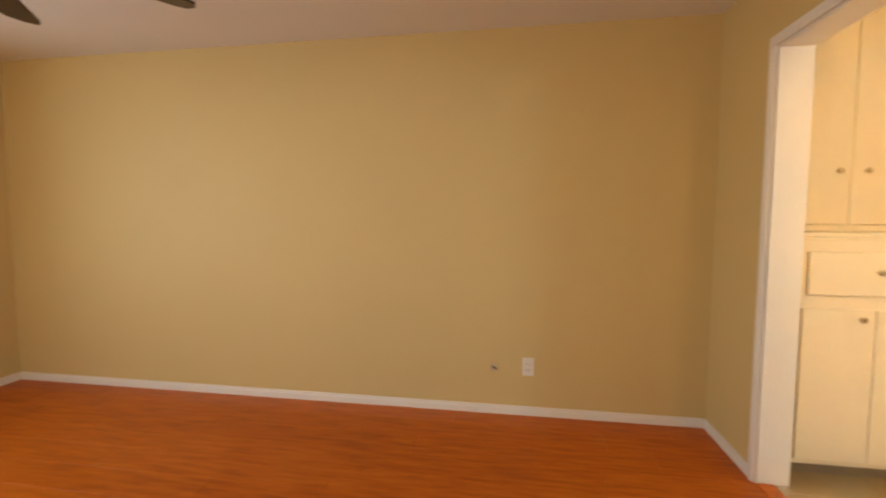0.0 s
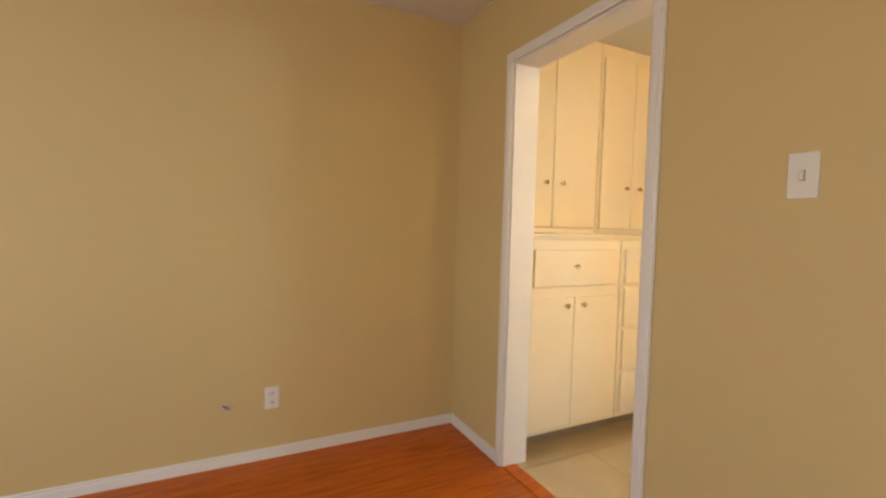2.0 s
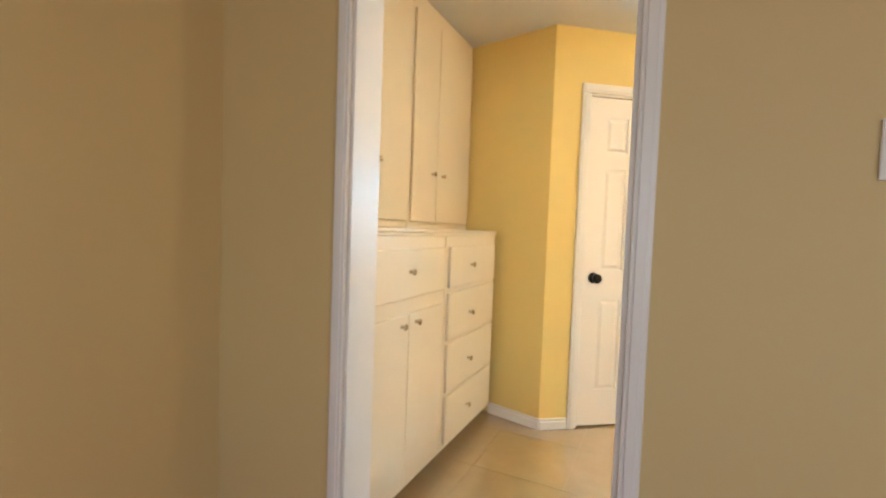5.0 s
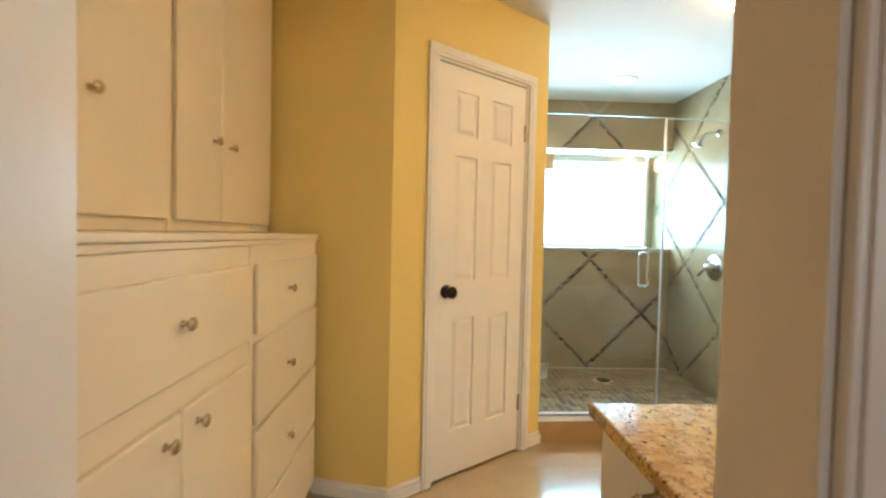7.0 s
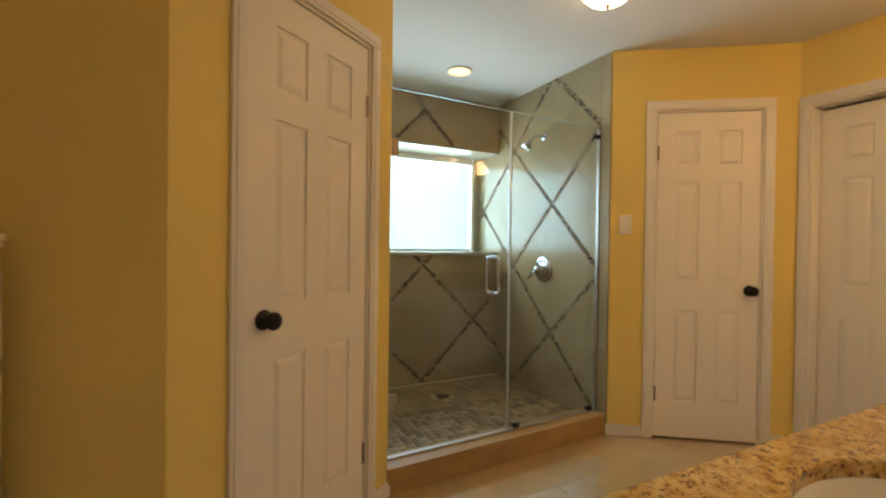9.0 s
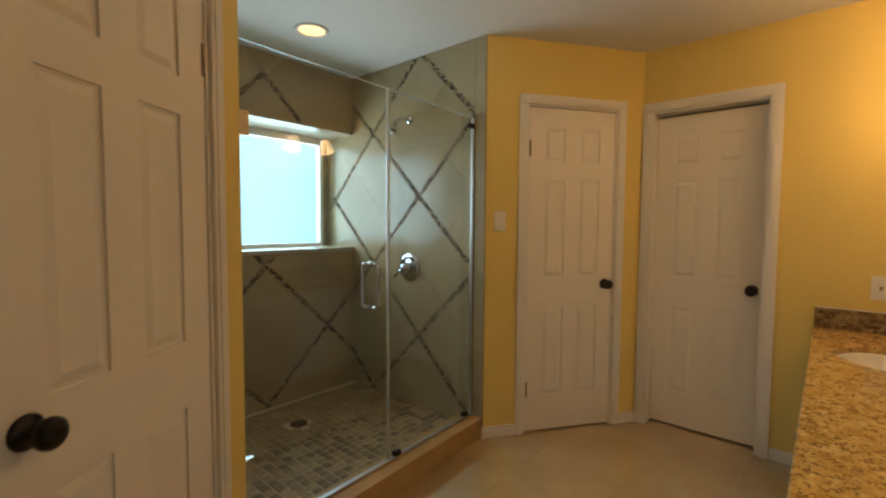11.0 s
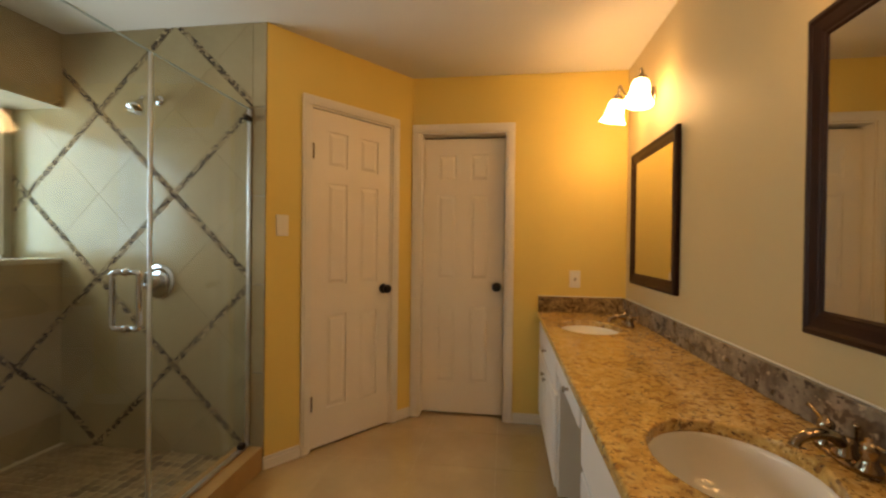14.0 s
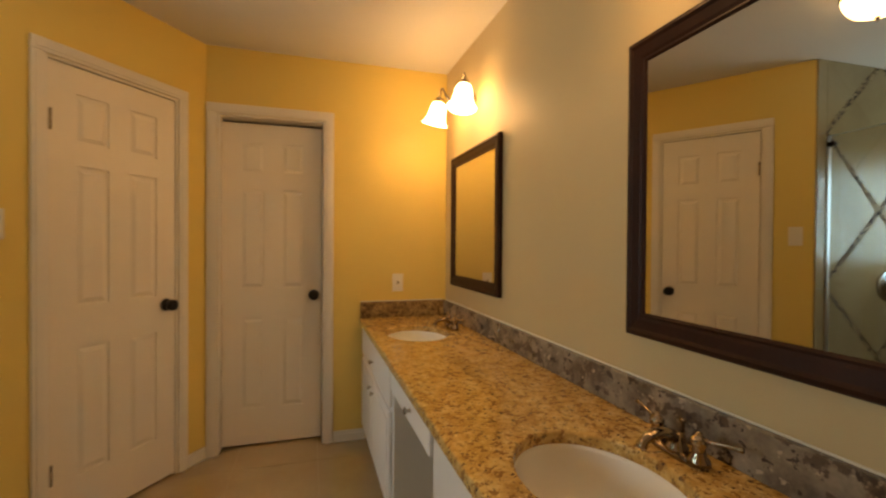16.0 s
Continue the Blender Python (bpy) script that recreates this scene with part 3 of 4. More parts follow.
tagged(finish("backdrop", box(0.4, 4.3, 0.2, 3.2, 4.32, 3.0), M_SKYCARD), "bright overcast sky outside the window", "sky", kind="structure")

# glass door and fixed panel
GA = pose(CB[0] + 0.005, curb_y(CB[0]) + 0.095, 0, 0, 0, math.degrees(math.atan(0.048)))
GX = 1.845 - CB[0]
GL = XT - CB[0] - 0.006


def glass_leaf(name, xa, xb, z0, z1, label):
    root = empty(name, GA, label, "shower glass")
    g = part("pane", box(xa, -0.0045, z0, xb, 0.0045, z1), M_GLASS, root, "clear glass")
    g.visible_shadow = False
    for n, b in (("edge", (xa - 0.001, -0.005, z0, xa + 0.0015, 0.005, z1)), ("edge", (xb - 0.0015, -0.005, z0, xb + 0.001, 0.005, z1)),
                 ("edge", (xa, -0.005, z1 - 0.001, xb, 0.005, z1 + 0.0015))):
        part("polished_edge", box(*b), M_EDGE, root, "pale green polished edge")
    return root


door = glass_leaf("glass_shower_door", 0.012, GX - 0.003, GZ + 0.018, 1.955, "frameless clear glass shower door with a chrome pull")
part("door_seal", box(GX - 0.008, -0.007, GZ + 0.018, GX - 0.001, 0.007, 1.955, 0.002), M_ALU, door, "metal strip along the door edge")
for side in (-1, 1):
    y = side * 0.052
    hx, za, zb = 1.730 - CB[0], 0.920, 1.123
    bm = tube([(hx, side * 0.006, za)] + arc((hx, y * 0.75, za), (hx, y, za), (hx, y, za + 0.025), 6) + arc((hx, y, zb - 0.025), (hx, y, zb), (hx, y * 0.75, zb), 6) + [(hx, side * 0.006, zb)], 0.0105, 12)
    for z in (za, zb):
        lathe([(0.016, 0.0), (0.016, 0.006)], 16, Matrix.Translation((hx, side * 0.005, z)) @ pose(0, 0, 0, 90 * side, 0, 0), bm)
    part("pull_handle", bm, M_CHROME, door, "chrome D-shaped pull", True)
for z in (0.405, 1.665):
    bm = box(-0.002, -0.016, z - 0.045, 0.062, 0.016, z + 0.045, 0.003)
    part("hinge", bm, M_NICKEL if z > 1 else M_CHROME, door, "square metal glass hinge")
fixed = glass_leaf("glass_shower_panel", GX + 0.003, GL, GZ + 0.014, 1.955, "fixed clear glass shower panel in a metal channel")
part("bottom_channel", box(0.0, -0.013, GZ + 0.001, GL, 0.013, GZ + 0.013, 0.002), M_ALU, fixed, "aluminium channel")
part("wall_channel", box(GL - 0.006, -0.009, GZ + 0.014, GL + 0.003, 0.011, 1.955, 0.002), M_ALU, fixed, "aluminium channel")
for xx, z in ((GX + 0.06, GZ + 0.02), (GL - 0.06, GZ + 0.02), (GL - 0.02, 1.90)):
    part("clip", box(xx - 0.022, -0.014, z - 0.012, xx + 0.022, 0.014, z + 0.016, 0.004), M_BRONZE, fixed, "dark metal glass clip")

# shower valve and head
vm = pose(XT, 2.725, 1.013, 0, -90, 0) @ Matrix.Scale(1.1, 4)
valve = empty("shower_valve", vm, "round chrome shower valve with a lever handle", "shower valve")
part("escutcheon", lathe([(0.0, 0.0), (0.088, 0.0), (0.090, 0.004), (0.084, 0.010), (0.060, 0.014), (0.056, 0.012), (0.050, 0.014), (0.0, 0.016)], 40), M_CHROME, valve, "", True)
part("hub", lathe([(0.034, 0.014), (0.033, 0.040), (0.028, 0.058), (0.018, 0.070), (0.0, 0.073)], 28), M_CHROME, valve, "", True)
part("lever", tube([(0, 0, 0.055), (-0.02, 0.03, 0.060), (-0.05, 0.065, 0.062), (-0.062, 0.078, 0.062)], 0.009, 10, radii=[0.013, 0.011, 0.009, 0.010]), M_CHROME, valve, "", True)
hm = pose(XT, 2.735, 2.022)
head = empty("shower_fixture", hm, "chrome shower head on a bent arm", "shower head")
part("flange", lathe([(0.0, 0.0), (0.030, 0.0), (0.028, 0.006), (0.014, 0.014), (0.0, 0.015)], 24, pose(0, 0, 0, 0, -90, 0)), M_CHROME, head, "", True)
part("arm", tube(arc((-0.004, 0, 0), (-0.10, 0, 0.012), (-0.135, 0, -0.045), 10), 0.0105, 12), M_CHROME, head, "", True)
part("spray_head", lathe([(0.0, 0.0), (0.013, 0.002), (0.015, 0.020), (0.022, 0.030), (0.040, 0.058), (0.043, 0.070), (0.038, 0.074), (0.0, 0.074)], 28,
                         Matrix.Translation((-0.130, 0, -0.038)) @ pose(0, 0, 0, 0, 210, 0)), M_CHROME, head, "", True)
drain = empty("shower_drain", pose(1.85, 2.985, SF + 0.007), "round metal drain in the shower floor", "drain")
part("rim", lathe([(0.040, 0.0), (0.052, 0.0), (0.052, 0.004), (0.040, 0.005), (0.040, 0.0)], 32, caps=False), M_NICKEL, drain)
bm = lathe([(0.0, 0.0), (0.040, 0.0), (0.040, 0.002), (0.0, 0.002)], 32)
part("grate", bm, M_DARK, drain, "dark perforated grate")
for i in range(5):
    a = -0.028 + 0.014 * i
    part("grate_bar", box(a - 0.003, -0.028, 0.002, a + 0.003, 0.028, 0.004), M_NICKEL, drain)


# ---- vanity ----
VX0, VX1, VD, VZ = 0.830, XF - 0.003, 0.583, 0.786
SINKS = [(1.345, 0.318), (2.895, 0.335)]
SA, SB = 0.218, 0.165
THK = 0.032


def ellipse(cx, cy, a, b, n=48):
    return [(cx + a * math.cos(2 * math.pi * i / n), cy + b * math.sin(2 * math.pi * i / n)) for i in range(n)]


def countertop():
    bm = bmesh.new()
    outline = [(VX0, 0.004), (VX1, 0.004), (VX1, VD), (VX0, VD)]
    edges = []
    for pts in [outline] + [ellipse(cx, cy, SA, SB) for cx, cy in SINKS]:
        vs = [bm.verts.new((x, y, VZ - THK)) for x, y in pts]
        edges += [bm.edges.new((vs[i], vs[(i + 1) % len(vs)])) for i in range(len(vs))]
    bmesh.ops.triangle_fill(bm, use_beauty=True, use_dissolve=False, edges=edges)
    inside = [f for f in bm.faces if any(((f.calc_center_median().x - cx) / SA) ** 2 + ((f.calc_center_median().y - cy) / SB) ** 2 < 0.98 for cx, cy in SINKS)]
    bmesh.ops.delete(bm, geom=inside, context="FACES")
    top = bmesh.ops.extrude_face_region(bm, geom=bm.faces[:])
    bmesh.ops.translate(bm, vec=(0, 0, THK), verts=[g for g in top["geom"] if isinstance(g, bmesh.types.BMVert)])
    bmesh.ops.recalc_face_normals(bm, faces=bm.faces)
    rim = [e for e in bm.edges if all(abs(v.co.z - VZ) < 1e-4 for v in e.verts) and e.calc_face_angle(0) > 1]
    bmesh.ops.bevel(bm, geom=rim, offset=0.007, segments=3, affect="EDGES", profile=0.5)
    return bm


top = tagged(finish("vanity_countertop", countertop(), M_GRANITE), "long polished gold speckled granite vanity countertop", "countertop")
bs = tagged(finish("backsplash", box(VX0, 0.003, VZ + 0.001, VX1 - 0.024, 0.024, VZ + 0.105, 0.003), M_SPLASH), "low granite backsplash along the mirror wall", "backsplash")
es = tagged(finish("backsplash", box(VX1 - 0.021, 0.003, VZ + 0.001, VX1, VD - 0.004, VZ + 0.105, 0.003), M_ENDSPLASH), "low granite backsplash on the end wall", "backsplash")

for ob, b in ((bs, (VX0, 0.0005, VZ + 0.105, VX1 - 0.024, 0.006, VZ + 0.1095)), (es, (VX1 - 0.004, 0.024, VZ + 0.105, VX1 + 0.002, VD - 0.006, VZ + 0.1095))):
    part("caulk_bead", box(*b, 0.0015), M_PLASTIC, ob, "thin bead of pale caulk")


def sink(cx, cy):
    root = empty("sink", pose(cx, cy, VZ - THK), "white oval undermount porcelain sink", "sink", "vanity sinks")
    bm = bmesh.new()
    prof = [(1.06, -0.001), (1.0, -0.001), (0.985, -0.012), (0.93, -0.05), (0.80, -0.095), (0.55, -0.125), (0.25, -0.136), (0.10, -0.138)]
    n = 48
    rings = []
    for k, z in prof:
        rings.append([bm.verts.new((SA * k * math.cos(2 * math.pi * i / n), SB * k * math.sin(2 * math.pi * i / n), z)) for i in range(n)])
    for a, b in zip(rings, rings[1:]):
        for i in range(n):
            bm.faces.new((a[i], a[(i + 1) % n], b[(i + 1) % n], b[i]))
    bm.faces.new(rings[-1])
    o = part("bowl", bm, M_PORCELAIN, root, "", True)
    part("drain", lathe([(0.0, -0.136), (0.020, -0.134), (0.024, -0.132), (0.026, -0.136)], 24), M_NICKEL, root, "nickel drain", True)
    part("overflow", lathe([(0.0, 0.0), (0.010, 0.0), (0.012, 0.003), (0.006, 0.004), (0.0, 0.002)], 18, pose(-0.03, SB * 0.94, -0.042, 80, 0, 0)), M_BRONZE, root, "dark overflow hole", True)
    return root


for c in SINKS:
    sink(*c)


def faucet(m):
    root = empty("faucet", m, "brushed nickel two-handle bathroom faucet with an arched spout", "faucet", "vanity faucets")
    bm = bmesh.new()
    n = 40
    rings = []
    for k, z in ((1.0, 0.0), (1.0, 0.006), (0.93, 0.013), (0.80, 0.016)):
        rings.append([bm.verts.new((0.085 * k * math.cos(2 * math.pi * i / n), 0.028 * k * math.sin(2 * math.pi * i / n), z)) for i in range(n)])
    for a, b in zip(rings, rings[1:]):
        for i in range(n):
            bm.faces.new((a[i], a[(i + 1) % n], b[(i + 1) % n], b[i]))
    bm.faces.new(rings[0][::-1])
    bm.faces.new(rings[-1])
    part("base_plate", bm, M_FAUCET, root, "", True)
    body = lathe([(0.0, 0.010), (0.030, 0.012), (0.027, 0.022), (0.021, 0.036), (0.020, 0.052), (0.014, 0.062), (0.0, 0.066)], 22)
    part("spout_base", body, M_FAUCET, root, "", True)
    pts = arc((0, 0.006, 0.044), (0, 0.035, 0.072), (0, 0.075, 0.064), 8) + arc((0, 0.085, 0.061), (0, 0.112, 0.054), (0, 0.118, 0.030), 6)
    part("spout", tube(pts, 0.013, 14, radii=[0.017, 0.017, 0.016, 0.016, 0.015, 0.015, 0.014, 0.014, 0.0135, 0.013, 0.013, 0.012, 0.012, 0.012, 0.013, 0.014]), M_FAUCET, root, "", True)
    part("lift_rod", lathe([(0.003, 0.05), (0.003, 0.085), (0.007, 0.089), (0.007, 0.094), (0.0, 0.098)], 12, Matrix.Translation((0, -0.022, 0))), M_FAUCET, root, "", True)
    for s in (-1, 1):
        h = part("handle_base", lathe([(0.027, 0.008), (0.026, 0.018), (0.018, 0.030), (0.014, 0.048), (0.018, 0.058), (0.019, 0.070), (0.013, 0.078), (0.006, 0.082), (0.007, 0.088), (0.0, 0.092)], 22,
                                      Matrix.Translation((s * 0.060, 0, 0))), M_FAUCET, root, "", True)
        part("lever", tube([(s * 0.060, 0, 0.072), (s * 0.085, -0.006, 0.074), (s * 0.115, -0.014, 0.080), (s * 0.138, -0.020, 0.083), (s * 0.148, -0.022, 0.084)], 0.006, 10, radii=[0.008, 0.0055, 0.0045, 0.006, 0.0075]), M_FAUCET, h, "", True)
    return root


f1 = faucet(pose(1.372, 0.088, VZ) @ Matrix.Diagonal((1, 0.85, 0.84, 1)))
copy_thing(f1, pose(2.950, 0.118, VZ))

VF = 0.553


def vfront(root, name, xa, xb, z0, z1, knobs=()):
    f = cpart(name, root, box(xa, VF + 0.001, z0, xb, VF + 0.017, z1, 0.005, seg=3), M_VAN)
    if name == "door":
        bm = box(xa + 0.045, VF + 0.0165, z0 + 0.045, xb - 0.045, VF + 0.021, z1 - 0.045, 0.003)
        part("raised_panel", bm, M_VAN, f).matrix_parent_inverse = Matrix.Identity(4)
    for kx, kz in knobs:
        cabinet_knob(f, kx, VF + 0.017, kz, "y", M_NICKEL, 0.013)


def vanity_unit(xa, xb, label):
    root = empty("vanity_cabinet", pose((xa + xb) / 2, 0.28, 0), label, "cabinet", "vanity cabinets")
    zt = VZ - THK - 0.002
    bm = box(xa, 0.004, 0.09, xa + 0.018, VF, zt)
    box(xb - 0.018, 0.004, 0.09, xb, VF, zt, bm=bm)
    box(xa + 0.018, 0.004, 0.09, xb - 0.018, VF - 0.02, 0.108, bm=bm)
    box(xa + 0.018, VF - 0.02, 0.09, xb - 0.018, VF, zt, bm=bm)
    cpart("carcass", root, bm, M_VAN)
    cpart("toe_kick", root, box(xa + 0.01, 0.004, 0.0, xb - 0.01, VF - 0.065, 0.088), M_VAN)
    w, c = xb - xa, (xa + xb) / 2
    vfront(root, "drawer_front", xa + 0.035, xb - 0.035, 0.565, 0.735, [(c, 0.635)])
    vfront(root, "door", xa + 0.035, c - 0.003, 0.115, 0.545, [(c - 0.055, 0.485)])
    vfront(root, "door", c + 0.003, xb - 0.035, 0.115, 0.545, [(c + 0.055, 0.485)])
    return root


vanity_unit(0.856, 1.766, "white painted vanity cabinet under the granite, with nickel knobs")
vanity_unit(2.395, XF - 0.006, "white painted vanity cabinet beside the end wall")
kd = empty("apron_unit", pose(2.045, 0.3, 0.63), "white apron drawer over the open knee space", "drawer")
cpart("drawer_box", kd, box(1.768, 0.05, 0.665, 2.393, VF - 0.01, VZ - THK - 0.002), M_VAN)
vfront(kd, "drawer_front", 1.773, 2.388, 0.655, 0.742, [(2.02, 0.702)])

# towel ring on the end panel of the vanity
tr = empty("towel_ring", pose(0.856, 0.27, 0.720), "nickel towel ring on the vanity end panel", "towel ring")
part("rose", lathe([(0.0, 0.0), (0.024, 0.0), (0.023, 0.006), (0.012, 0.012), (0.009, 0.040), (0.012, 0.046), (0.0, 0.050)], 22, pose(0, 0, 0, 0, -90, 0)), M_NICKEL, tr, "", True)
ring = [(-0.042 + 0.014 * math.sin(a), 0.060 * math.sin(a), -0.064 + 0.060 * math.cos(a)) for a in [2 * math.pi * i / 36 for i in range(37)]]
part("ring", tube(ring, 0.0045, 10), M_NICKEL, tr, "", True)


# ---- mirrors ----
def wall_mirror(xa, xb, z0, z1, label, turn=0.0):
    root = empty("wall_mirror", pose((xa + xb) / 2, 0.37 * abs(math.sin(radians(turn))), (z0 + z1) / 2, 0, 0, turn), label, "mirror", "vanity mirrors")
    w, h, fw = (xb - xa) / 2, (z1 - z0) / 2, 0.068
    prof = [(0.0, 0.004), (0.0, 0.022), (0.004, 0.027), (0.014, 0.029), (0.022, 0.024), (0.046, 0.021), (0.054, 0.018), (0.060, 0.019), (fw, 0.013), (fw, 0.004)]
    corners = [(-1, -1), (1, -1), (1, 1), (-1, 1)]
    for i in range(4):
        a, b = corners[i], corners[(i + 1) % 4]
        bm = bmesh.new()
        ends = []
        for cx, cz in (a, b):
            ends.append([bm.verts.new((cx * (w - d), y, cz * (h - d))) for d, y in prof])
        n = len(prof)
        for k in range(n):
            bm.faces.new((ends[0][k], ends[0][(k + 1) % n], ends[1][(k + 1) % n], ends[1][k]))
        bm.faces.new(ends[0][::-1])
        bm.faces.new(ends[1])
        part("frame_rail" if i % 2 == 0 else "frame_stile", bm, M_WALNUT, root, "dark walnut moulding")
    part("mirror_glass", box(-w + 0.060, 0.008, -h + 0.060, w - 0.060, 0.014, h - 0.060), M_MIRROR, root, "clear mirror glass")
    return root


wall_mirror(2.525, 3.268, 1.008, 1.813, "dark wood framed mirror over the end sink")
wall_mirror(0.880, 1.624, 1.014, 1.837, "dark wood framed mirror over the sink by the doorway", -0.9)


# ---- lamps ----
def sconce(m, shade):
    root = empty("vanity_light", m, "two-light nickel wall lamp with lit bell glass shades", "wall lamp", "vanity lamps")
    bm = bmesh.new()
    lathe([(0.0, 0.0), (0.060, 0.0), (0.058, 0.010), (0.040, 0.020), (0.014, 0.026), (0.0, 0.028)], 28, pose(0, 0, 0, -90), bm)
    part("wall_plate", bm, M_NICKEL, root, "", True)
    for s, out in ((-1, 0.105), (1, 0.150)):
        top = Vector((s * 0.155, out, 0.060))
        part("arm", tube(arc((0, 0.02, 0), (s * 0.05, 0.05, -0.05), (s * 0.09, out * 0.9, 0.06), 8) + arc((s * 0.10, out * 0.95, 0.09), (s * 0.145, out, 0.15), top, 8), 0.0065, 10), M_NICKEL, root, "", True)
        tilt = Matrix.Translation(top) @ pose(0, 0, 0, 10, s * -10, 0) @ Matrix.Scale(1.06, 4)
        part("socket_cup", lathe([(0.0, 0.012), (0.018, 0.008), (0.026, -0.004), (0.027, -0.020), (0.022, -0.022), (0.0, -0.020)], 22, tilt.copy()), M_NICKEL, root, "", True)
        part("shade", lathe([(0.020, -0.018), (0.034, -0.024), (0.043, -0.045), (0.047, -0.075), (0.052, -0.105), (0.062, -0.128), (0.074, -0.142), (0.070, -0.143),
                             (0.058, -0.128), (0.047, -0.105), (0.042, -0.075), (0.038, -0.047), (0.028, -0.028), (0.016, -0.022)], 32, tilt.copy()), shade, root, "lit frosted bell glass", True)
        part("finial", lathe([(0.005, 0.010), (0.004, 0.030), (0.006, 0.034), (0.0, 0.040)], 12, tilt.copy()), M_NICKEL, root, "", True)
    return root


sconce(pose(2.950, 0.0, 2.075), M_SHADE)
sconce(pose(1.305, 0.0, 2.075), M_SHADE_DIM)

dome = empty("ceiling_dome_light", pose(1.945, 1.55, CEIL) @ Matrix.Diagonal((0.87, 0.87, 0.95, 1)), "flush white glass dome ceiling lamp with a nickel finial", "ceiling lamp")
part("pan", lathe([(0.0, 0.0), (0.150, 0.0), (0.152, -0.018), (0.146, -0.030), (0.0, -0.030)], 40), M_NICKEL, dome, "", True)
part("glass_bowl", lathe([(0.146, -0.030), (0.143, -0.050), (0.128, -0.080), (0.098, -0.108), (0.055, -0.126), (0.0, -0.132)], 40), M_DOME, dome, "lit alabaster glass", True)
part("finial", lathe([(0.0, -0.128), (0.012, -0.132), (0.013, -0.138), (0.007, -0.144), (0.008, -0.152), (0.0, -0.158)], 16), M_NICKEL, dome, "", True)
can = empty("recessed_downlight", pose(1.873, 2.835, CEIL), "round recessed downlight over the shower", "ceiling lamp")
part("trim_ring", lathe([(0.074, -0.001), (0.096, -0.001), (0.095, -0.006), (0.082, -0.010), (0.074, -0.006), (0.074, -0.001)], 40, caps=False), M_TRIM, can, "", True)
part("lens", lathe([(0.0, -0.004), (0.074, -0.004), (0.074, -0.0015), (0.0, -0.0015)], 40), M_CAN, can, "warm lit lens")


# ---- switches and outlets ----
def plate(name, m, w, h, label, category, kind):
    """A wall plate on local -y."""
    root = empty(name, m, label, category)
    part("plate", box(-w / 2, -0.006, -h / 2, w / 2, -0.0005, h / 2, 0.003), M_PLASTIC, root)
    if kind == "toggle":
        part("toggle", box(-0.005, -0.016, -0.012, 0.005, -0.006, 0.012, 0.003), M_PLASTIC, root)
        part("slot", box(-0.006, -0.0072, -0.013, 0.006, -0.0058, 0.013), M_GAP, root, "narrow slot")
    elif kind == "duplex":
        for z in (-0.022, 0.022):
            o = part("socket", lathe([(0.0, 0.0), (0.016, 0.0), (0.015, 0.0025), (0.0, 0.003)], 22, Matrix.Translation((0, -0.006, z)) @ pose(0, 0, 0, 90)), M_PLASTIC, root)
            for x in (-0.006, 0.006):
                part("slot", box(x - 0.0018, -0.0098, z - 0.006, x + 0.0018, -0.0086, z + 0.006), M_DARK, o, "dark slot")
    elif kind == "rocker":
        part("rocker", box(-0.016, -0.010, -0.033, 0.016, -0.006, 0.033, 0.003), M_PLASTIC, root)
        part("button", box(-0.006, -0.0125, -0.010, 0.006, -0.010, 0.010, 0.001), M_GAP, root, "grey test buttons")
    for z in (-h * 0.42, h * 0.42):
        part("screw", lathe([(0.0, 0.0), (0.003, 0.0), (0.0025, 0.0012), (0.0, 0.0014)], 10, Matrix.Translation((0, -0.006, z)) @ pose(0, 0, 0, 90)), M_PLASTIC, root)
    return root


plate("light_switch", pose(1.231, YB, 1.374), 0.068, 0.114, "ivory toggle light switch on the bedroom wall", "light switch", "toggle")
plate("wall_outlet", pose(XB, -1.20, 0.318, 0, 0, 90), 0.072, 0.116, "ivory duplex outlet low on the bedroom wall", "outlet", "duplex")
cab = empty("cable_jack", pose(XB, -1.415, 0.303, 0, 0, 90), "small bare cable connector hole low on the wall", "cable jack")
part("hole", lathe([(0.0, 0.0), (0.024, 0.0), (0.022, 0.003), (0.0, 0.003)], 20, pose(0, 0, 0, 90)), M_DRYWALL, cab, "rough round hole")
part("wall_ring", lathe([(0.022, 0.0), (0.030, 0.0), (0.029, 0.004), (0.022, 0.005), (0.022, 0.0)], 24, pose(0, 0, 0, 90), caps=False), M_BEIGE, cab, "painted-over ring")
part("connector", tube([(-0.012, -0.003, 0.004), (-0.004, -0.016, 0.006), (0.010, -0.018, -0.004), (0.014, -0.010, -0.010)], 0.005, 10), M_NICKEL, cab, "coax plug")
plate("wall_outlet", FW @ pose(1.475 - 0.334, 0, 1.012), 0.072, 0.116, "ivory rocker outlet above the granite counter", "outlet", "rocker")
plate("wall_plate", DW @ pose(0.090, 0, 1.333), 0.072, 0.118, "ivory wall plate between shower and door", "wall plate", "plain")

# ---- bedroom ceiling fan ----
FX, FY, FROT = 1.16, -2.963, 144
fan = empty("ceiling_fan", pose(FX, FY, CEIL, 0, 0, FROT), "dark wood ceiling fan, at rest", "ceiling fan")
part("canopy", lathe([(0.0, 0.0), (0.065, 0.0), (0.062, -0.03), (0.030, -0.05), (0.0, -0.052)], 28), M_BRONZE, fan, "", True)
part("downrod", tube([(0, 0, -0.045), (0, 0, -0.25)], 0.012, 12), M_BRONZE, fan)
part("motor", lathe([(0.0, -0.24), (0.07, -0.245), (0.105, -0.27), (0.108, -0.33), (0.07, -0.36), (0.0, -0.365)], 32), M_BRONZE, fan, "", True)
